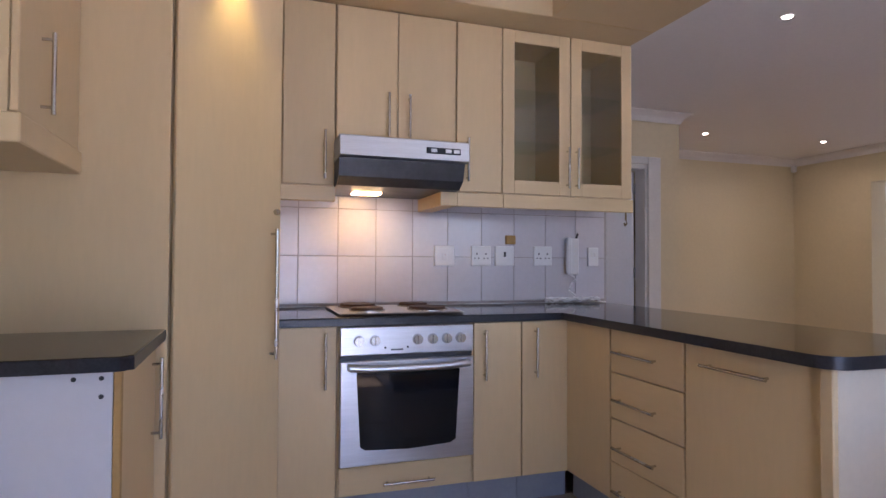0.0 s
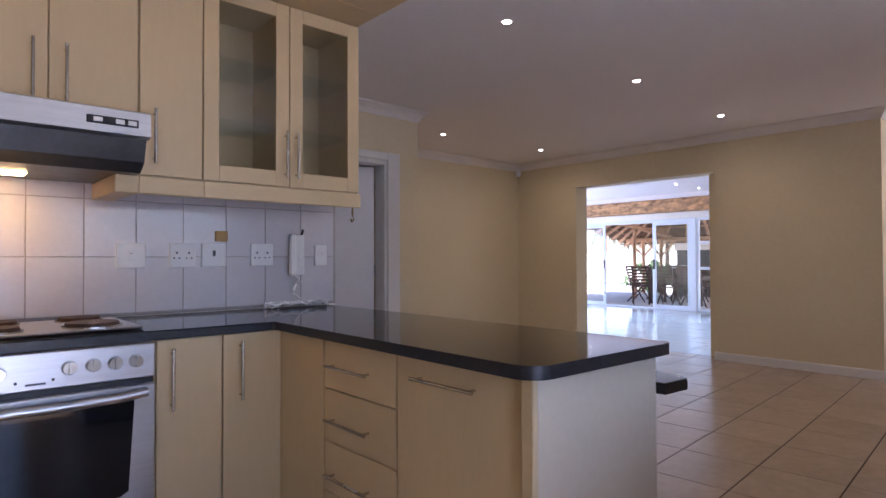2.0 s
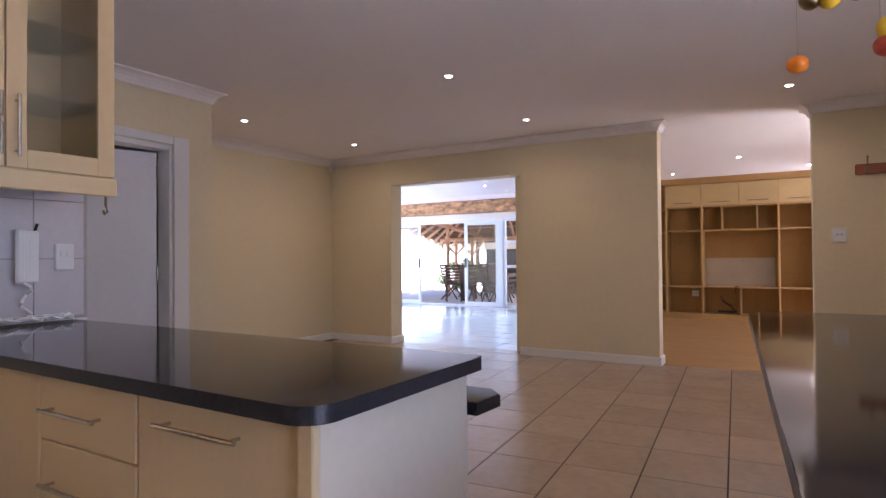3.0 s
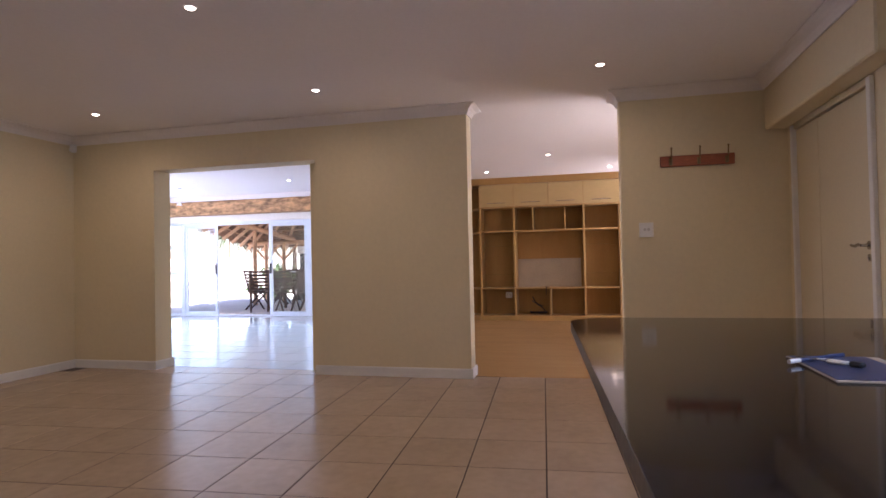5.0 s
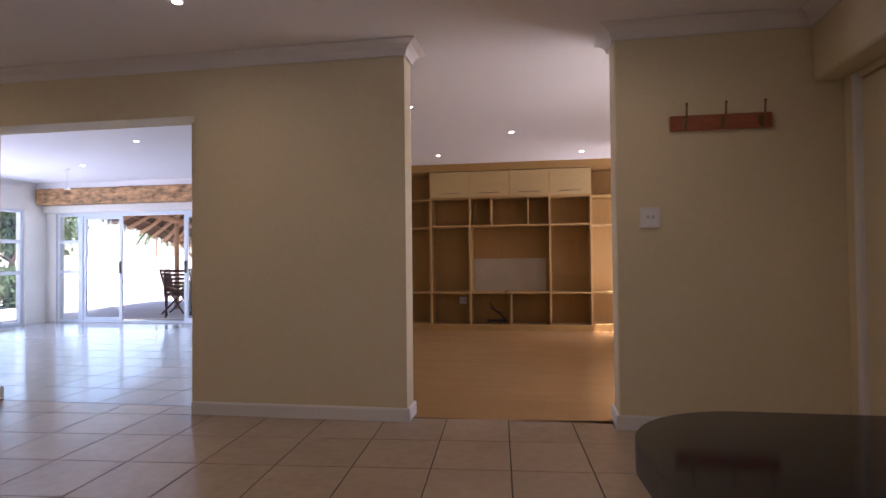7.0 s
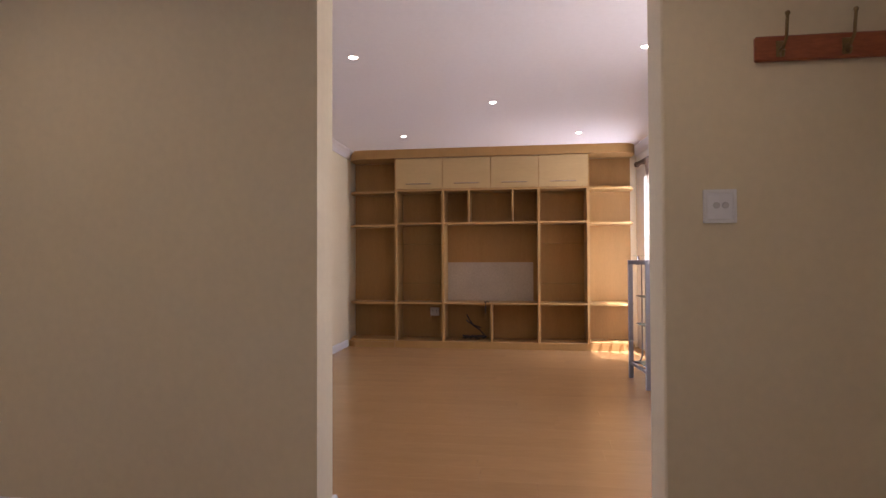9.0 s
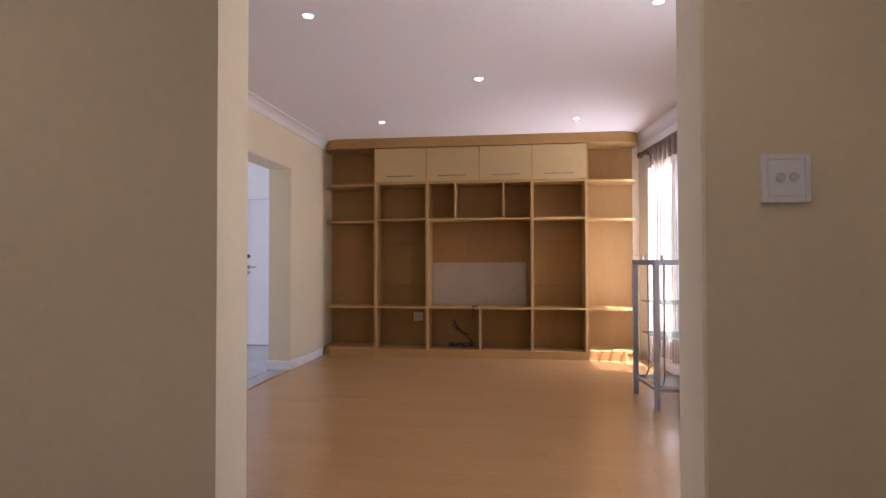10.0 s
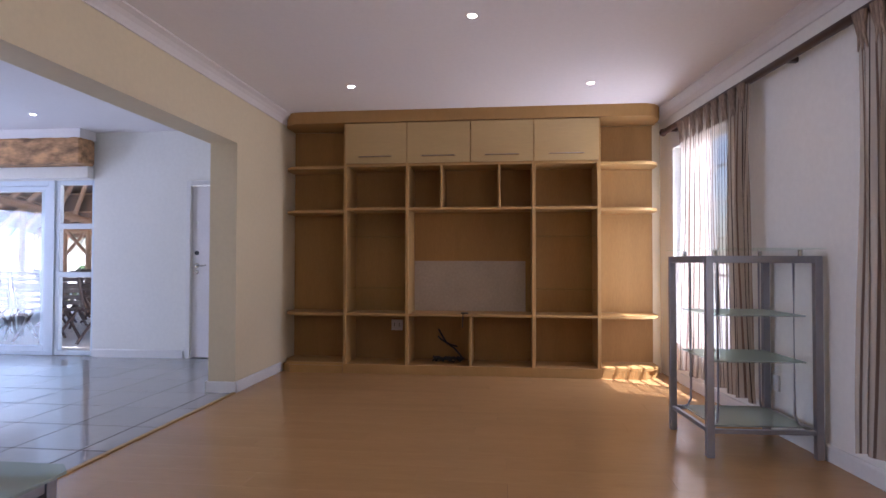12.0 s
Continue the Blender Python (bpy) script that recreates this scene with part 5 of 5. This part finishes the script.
# Thatched shelter over the patio.
lp = thing("thatched_shelter", (16.6, 7.9, -0.03), "thatched patio shelter on gum pole posts", "shelter")
APEX = Vector((16.4, 7.7, 3.35))
POSTS = [(16.7, 9.5, 2.15), (18.8, 10.4, 1.75), (18.55, 9.65, 1.75), (18.8, 6.4, 1.75), (18.8, 5.0, 1.75)]
for x, y, z in POSTS:
    part("post", rod(shape(), (x, y, -0.12), (x, y, z), 0.06, 10, 0.052), POLE, lp)
    for s in (-1, 1) if x > 17 else ():
        part("brace", rod(shape(), (x, y, z - 0.55), (x, y + s * 0.5, z - 0.02), 0.035, 8), POLE, lp)
part("plate_beam", rod(shape(), (18.8, 4.6, 1.75), (18.8, 11.0, 1.75), 0.07, 10), POLE, lp)
part("plate_beam", rod(shape(), (14.2, 9.5, 2.35), (18.9, 9.5, 1.85), 0.07, 10), POLE, lp)
corner = [(13.72, 4.2, 2.3), (13.72, 10.2, 2.3), (19.4, 11.3, 1.52), (19.4, 3.8, 1.52)]
for i in range(4):
    a, b = Vector(corner[i]), Vector(corner[(i + 1) % 4])
    for k in range(9):
        foot = a + (b - a) * ((k + 0.5) / 9)
        part("rafter", rod(shape(), foot + (APEX - foot) * 0.02, foot + (APEX - foot) * 0.97, 0.05, 8, 0.035), POLE, lp)
    for k in range(5):
        u = 0.12 + 0.17 * k
        part("lath", rod(shape(), a + (APEX - a) * u + Vector((0, 0, 0.07)), b + (APEX - b) * u + Vector((0, 0, 0.07)), 0.018, 6), POLE, lp)
bm = shape()
low = [bm.verts.new(Vector(c) + Vector((0, 0, 0.10))) for c in corner]
top = bm.verts.new(APEX + Vector((0, 0, 0.10)))
low2 = [bm.verts.new(Vector(c) + Vector((0, 0, 0.36))) for c in corner]
top2 = bm.verts.new(APEX + Vector((0, 0, 0.42)))
for i in range(4):
    j = (i + 1) % 4
    bm.faces.new((low[i], low[j], top))
    bm.faces.new((low2[i], top2, low2[j]))
    bm.faces.new((low[i], low2[i], low2[j], low[j]))
part("thatch", bm, THATCH, lp, "dark weathered reed thatch")
random.seed(11)
bm = shape()
for i in range(4):
    a, b = Vector(corner[i]), Vector(corner[(i + 1) % 4])
    for k in range(260):
        p = a + (b - a) * random.random() + Vector((0, 0, random.uniform(0.1, 0.34)))
        q = p + Vector((random.uniform(-0.05, 0.05), random.uniform(-0.05, 0.05), -random.uniform(0.10, 0.24)))
        rod(bm, p, q, 0.012, 4, 0.004)
tagged(part("thatch_fringe", bm, THATCH, lp), kind="stuff")


# Slatted folding garden chairs and table.
def garden_chair():
    c = thing("garden_chair", (0, 0, 0), "dark slatted wooden folding garden chair", "chair", "patio chairs")
    for sx in (-0.21, 0.21):
        part("leg", rod(shape(), (sx, -0.24, 0), (sx, 0.14, 0.62), 0.02, 8), TEAK, c)
        part("leg", rod(shape(), (sx * 0.9, 0.25, 0), (sx * 0.9, -0.2, 0.46), 0.02, 8), TEAK, c)
        part("back_post", rod(shape(), (sx, 0.14, 0.42), (sx, 0.28, 0.98), 0.02, 8), TEAK, c)
    for k in range(6):
        y = -0.22 + k * 0.075
        part("seat_slat", box(shape(), -0.22, 0.22, y, y + 0.055, 0.44, 0.462, 0.003), TEAK, c)
    for k in range(6):
        z = 0.52 + k * 0.08
        y = 0.14 + 0.14 * (z - 0.42) / 0.56
        part("back_slat", box(shape(), -0.2, 0.2, y - 0.012, y + 0.012, z, z + 0.055, 0.003), TEAK, c)
    return c


c0 = garden_chair()
c0.location = (14.85, 8.25, -0.03)
c0.rotation_euler = (0, 0, radians(120))
for x, y, a in ((14.8, 7.5, 95), (14.75, 6.85, 85), (16.35, 7.9, -80), (16.3, 7.1, -95), (15.6, 8.75, 10), (15.5, 6.2, 175), (17.2, 8.35, 75), (17.25, 7.6, 95), (16.75, 8.85, 20), (17.95, 8.1, -85), (17.6, 9.2, 30)):
    copy_thing(c0, pose(x, y, -0.03, 0, 0, a))
tb = thing("garden_table", (15.55, 7.5, -0.03), "dark slatted wooden patio table", "table")
for k in range(8):
    part("slat", box(shape(), 15.1 + k * 0.115, 15.2 + k * 0.115, 6.75, 8.25, 0.68, 0.71, 0.003), TEAK, tb)
for x, y in ((15.2, 6.85), (15.9, 6.85), (15.2, 8.15), (15.9, 8.15)):
    part("leg", box(shape(), x - 0.03, x + 0.03, y - 0.03, y + 0.03, -0.03, 0.68), TEAK, tb)
for y in (6.85, 8.15):
    part("rail", box(shape(), 15.15, 15.95, y - 0.02, y + 0.02, 0.62, 0.68), TEAK, tb)

# Braai nook at the end of the patio.
br = thing("braai", (18.9, 8.6, -0.12), "built-in patio fireplace with a white counter", "fireplace")
part("masonry", box(shape(), 18.65, 19.4, 7.9, 9.3, -0.12, 0.82), BLACK, br, "plain black block under the counter")
part("counter", box(shape(), 18.5, 19.4, 7.8, 9.4, 0.82, 0.92, 0.01), TRIM, br)
part("firebox", box(shape(), 18.7, 19.4, 8.0, 9.2, 0.925, 1.4), BLACK, br)
part("chimney_breast", box(shape(), 18.65, 19.4, 7.95, 9.25, 1.401, 1.62), PAVING, br)


# Planting beyond the patio.
def bush(name, at, size, count, seed, label, leaf=0.09, trunk=0.0):
    random.seed(seed)
    t = thing(name, at, label, "tree" if trunk else "shrub")
    bm = shape()
    base = Vector(at)
    if trunk:
        tk = rod(shape(), base, base + Vector((0.1, 0.05, trunk)), 0.14, 10, 0.07)
        for k in range(6):
            a = k * 1.05
            rod(tk, base + Vector((0.08, 0.04, trunk * 0.8)), base + Vector((size[0] * 0.6 * math.cos(a), size[1] * 0.6 * math.sin(a), trunk + size[2] * random.uniform(0.1, 0.6))), 0.05, 6, 0.015)
        part("trunk", tk, BARK, t)
    verts, faces = [], []
    clumps = [Vector((random.gauss(0, 0.38) * size[0], random.gauss(0, 0.38) * size[1], trunk + random.uniform(0.05, 1) * size[2])) for _ in range(26)]
    for k in range(count):
        c = base + random.choice(clumps) + Vector((random.gauss(0, 0.13) * size[0], random.gauss(0, 0.13) * size[1], random.gauss(0, 0.11) * size[2]))
        q = Euler((random.uniform(0, 6), random.uniform(0, 6), random.uniform(0, 6))).to_matrix()
        s = leaf * random.uniform(0.6, 1.4)
        n = len(verts)
        verts += [c + q @ Vector(p) for p in ((-s, 0, 0), (0, -s * 0.45, s * 0.1), (s, 0, 0), (0, s * 0.45, s * 0.1))]
        faces.append((n, n + 1, n + 2, n + 3))
    me = bpy.data.meshes.new("crown")
    me.from_pydata(verts, [], faces)
    me.materials.append(LEAF)
    ob = new("crown", me)
    ob.parent = t
    ob.matrix_parent_inverse = Matrix.Translation(t.location).inverted()
    return t


bush("garden_shrub", (21.4, 11.3, -0.12), (0.7, 0.9, 1.0), 1500, 21, "dense green garden shrub beyond the patio")
bush("garden_shrub", (17.6, 15.3, -0.12), (0.9, 0.9, 1.0), 1800, 22, "green garden shrub beside the paving")


def palm(at, trunk, count, reach):
    random.seed(31)
    t = thing("garden_palm", at, "small green palm standing beyond the patio shelter", "palm")
    base = Vector(at)
    part("trunk", rod(shape(), base, base + Vector((0.05, 0, trunk)), 0.03, 10, 0.02), POLE, t)
    for k in range(count):
        a, up = 2.4 * k, random.uniform(0.3, 1.0)
        d = Vector((math.cos(a), math.sin(a), 0))
        side = Vector((-d.y, d.x, 0))
        bm = shape()
        spine = [base + Vector((0.05, 0, trunk)) + d * (reach * s) + Vector((0, 0, reach * (up * s - 1.25 * s * s))) for s in (0, 0.2, 0.4, 0.6, 0.8, 1)]
        tube(bm, spine, 0.012, 5)
        for j in range(26):
            s = 0.2 + 0.8 * j / 26
            q = int(s * 5 - 0.001)
            p = spine[q].lerp(spine[q + 1], s * 5 - q)
            for sg in (-1, 1):
                tip = p + side * (sg * reach * 0.3 * (1.15 - s * 0.7)) + d * 0.08 - Vector((0, 0, 0.12))
                bm.faces.new([bm.verts.new(c) for c in (p - d * 0.014, tip, p + d * 0.014)])
        part("frond", bm, LEAF, t)
    return t


palm((21.6, 13.6, -0.12), 2.35, 12, 0.6)
bush("garden_tree", (27, 13.8, -0.12), (2.4, 2.4, 2.6), 5000, 23, "leafy garden tree far beyond the patio", 0.16, 2.6)
bush("garden_tree", (20.6, 18.2, -0.12), (1.9, 1.9, 2.4), 4200, 24, "leafy garden tree outside the sunroom window", 0.14, 1.6)
tagged(part("garden_wall", box(shape(), 33, 33.3, -6, 32, -0.12, 1.5, 0.01), WHITEWALL), "white garden boundary wall", "wall", "", "structure")
tagged(part("garden_wall", box(shape(), 6, 33, 26, 26.3, -0.12, 1.5, 0.01), WHITEWALL), "white garden boundary wall", "wall", "", "structure")

# ---- pieces of walls and floors ----
def piece_mesh(name, sx, sy, sz, bevel, mat):
    bm = box(shape(), -sx / 2, sx / 2, -sy / 2, sy / 2, -sz, 0)
    topf = [f for f in bm.faces if f.normal.z > 0.9]
    bmesh.ops.bevel(bm, geom=list({e for f in topf for e in f.edges}), offset=bevel, segments=1, affect="EDGES")
    me = mesh_of(name, bm)
    me.materials.append(mat)
    return me


# Kitchen wall tiles, 200 x 250.
back = bpy.data.objects["wall_kitchen_back"]
gr = tagged(part("tile_grout", box(shape(), 0.72, 2.728, 3.279, 3.284, 0.90, 1.60), GROUT, back), "grey grout bed between wall tiles")
TX, TZ = 0.207, 0.2535
wt_me = piece_mesh("wall_tile", TX - 0.004, TZ - 0.004, 0.006, 0.0012, WALLTILE)
x0, z0 = 1.057, 1.166
for i in range(-2, 8):
    for j in range(-1, 2):
        xa, xb = x0 + i * TX, x0 + (i + 1) * TX
        za, zb = z0 + j * TZ, z0 + (j + 1) * TZ
        ca, cb = max(xa, 0.722), min(xb, 2.727)
        if cb - ca < 0.03:
            continue
        me = wt_me
        if cb - ca < TX - 0.01:
            me = piece_mesh("wall_tile", cb - ca - 0.004, TZ - 0.004, 0.006, 0.0012, WALLTILE)
        ob = new("tile", me)
        ob.parent = back
        ob.matrix_basis = pose((ca + cb) / 2, 3.2745, (za + zb) / 2, 90, 0, 0)

# Floor tiles of the kitchen and dining room: a grid that runs slightly askew to the walls.
GA = math.atan(0.072)
PX, PY = 0.478, 0.415
GRID = Matrix.Translation((7.815, 1.035, 0)) @ Matrix.Rotation(GA, 4, "Z")
ft_me = piece_mesh("floor_tile", PX - 0.007, PY - 0.007, 0.007, 0.0015, FLOORTILE)
fl = bpy.data.objects["floor"]
for i in range(-18, 0):
    for j in range(-5, 15):
        c = GRID @ Vector(((i + 0.5) * PX, (j + 0.5) * PY, 0))
        if -0.5 < c.x < 7.95 and -1.15 < c.y < 6.5 and not (c.x < 1.9 and c.y > 2.9) and not (c.x < 4.2 and c.y > 4.9):
            ob = new("tile", ft_me)
            ob.parent = fl
            ob.matrix_basis = GRID @ pose((i + 0.5) * PX, (j + 0.5) * PY, 0.0)


def clip_x(poly, limit):
    """The part of a plan outline with x below limit."""
    res = []
    for (xa, ya), (xb, yb) in zip(poly, poly[1:] + poly[:1]):
        if xa <= limit:
            res.append((xa, ya))
        if (xa - limit) * (xb - limit) < 0:
            u = (limit - xa) / (xb - xa)
            res.append((limit, ya + (yb - ya) * u))
    return res


for j in range(3, 12):
    hx, hy = (PX - 0.007) / 2, (PY - 0.007) / 2
    cs = [GRID @ Vector((0.5 * PX + a * hx, (j + 0.5) * PY + b * hy, 0)) for a, b in ((-1, -1), (1, -1), (1, 1), (-1, 1))]
    pl_ = clip_x([(c.x, c.y) for c in cs], 7.868)
    if len(pl_) > 2:
        part("tile", slab(shape(), pl_, -0.0055, 0.0), FLOORTILE, fl)

# Sunroom tiles.
sx, sy = 0.49, 0.425
st_me = piece_mesh("sunroom_tile", sx - 0.009, sy - 0.009, 0.007, 0.0006, SUNTILE)
fs = bpy.data.objects["floor_sunroom"]
y0 = 3.362
for i in range(12):
    for j in range(0, 16):
        x, y = 8.12 + (i + 0.0) * sx, y0 + (j + 0.5) * sy
        if x < 13.45 and y < 10.1:
            ob = new("tile", st_me)
            ob.parent = fs
            ob.location = (x, y, 0.0)
cut_me = piece_mesh("sunroom_tile_cut", sx - 0.009, 0.18, 0.007, 0.0015, SUNTILE)
for i in range(12):
    ob = new("tile", cut_me)
    ob.parent = fs
    ob.location = (8.12 + i * sx, 3.267, 0.0)

edge_me = piece_mesh("sunroom_tile_edge", 0.126, sy - 0.009, 0.007, 0.0006, SUNTILE)
for j in range(16):
    ob = new("tile", edge_me)
    ob.parent = fs
    ob.location = (13.337, y0 + (j + 0.5) * sy, 0.0)

# Laminate planks of the living room.
fv = bpy.data.objects["floor_living"]
PW, PL = 0.192, 1.28
pk_me = piece_mesh("plank", PW - 0.0005, PL - 0.0005, 0.008, 0.0003, LAMINATE)
random.seed(3)
i = 0
x = 7.80 + PW / 2
while x < 13.2:
    off = random.uniform(0, PL)
    for j in range(-2, 6):
        y = -1.0 + off + j * PL - 0.6
        lo, hi = max(y - PL / 2, -1.25), min(y + PL / 2, 3.164)
        if hi - lo < 0.004:
            continue
        me = pk_me if hi - lo > PL - 0.001 else piece_mesh("plank", PW - 0.0005, hi - lo - 0.0005, 0.008, 0.0003, LAMINATE)
        ob = new("plank", me)
        ob.parent = fv
        ob.location = (x, (lo + hi) / 2, 0.0)
    x += PW
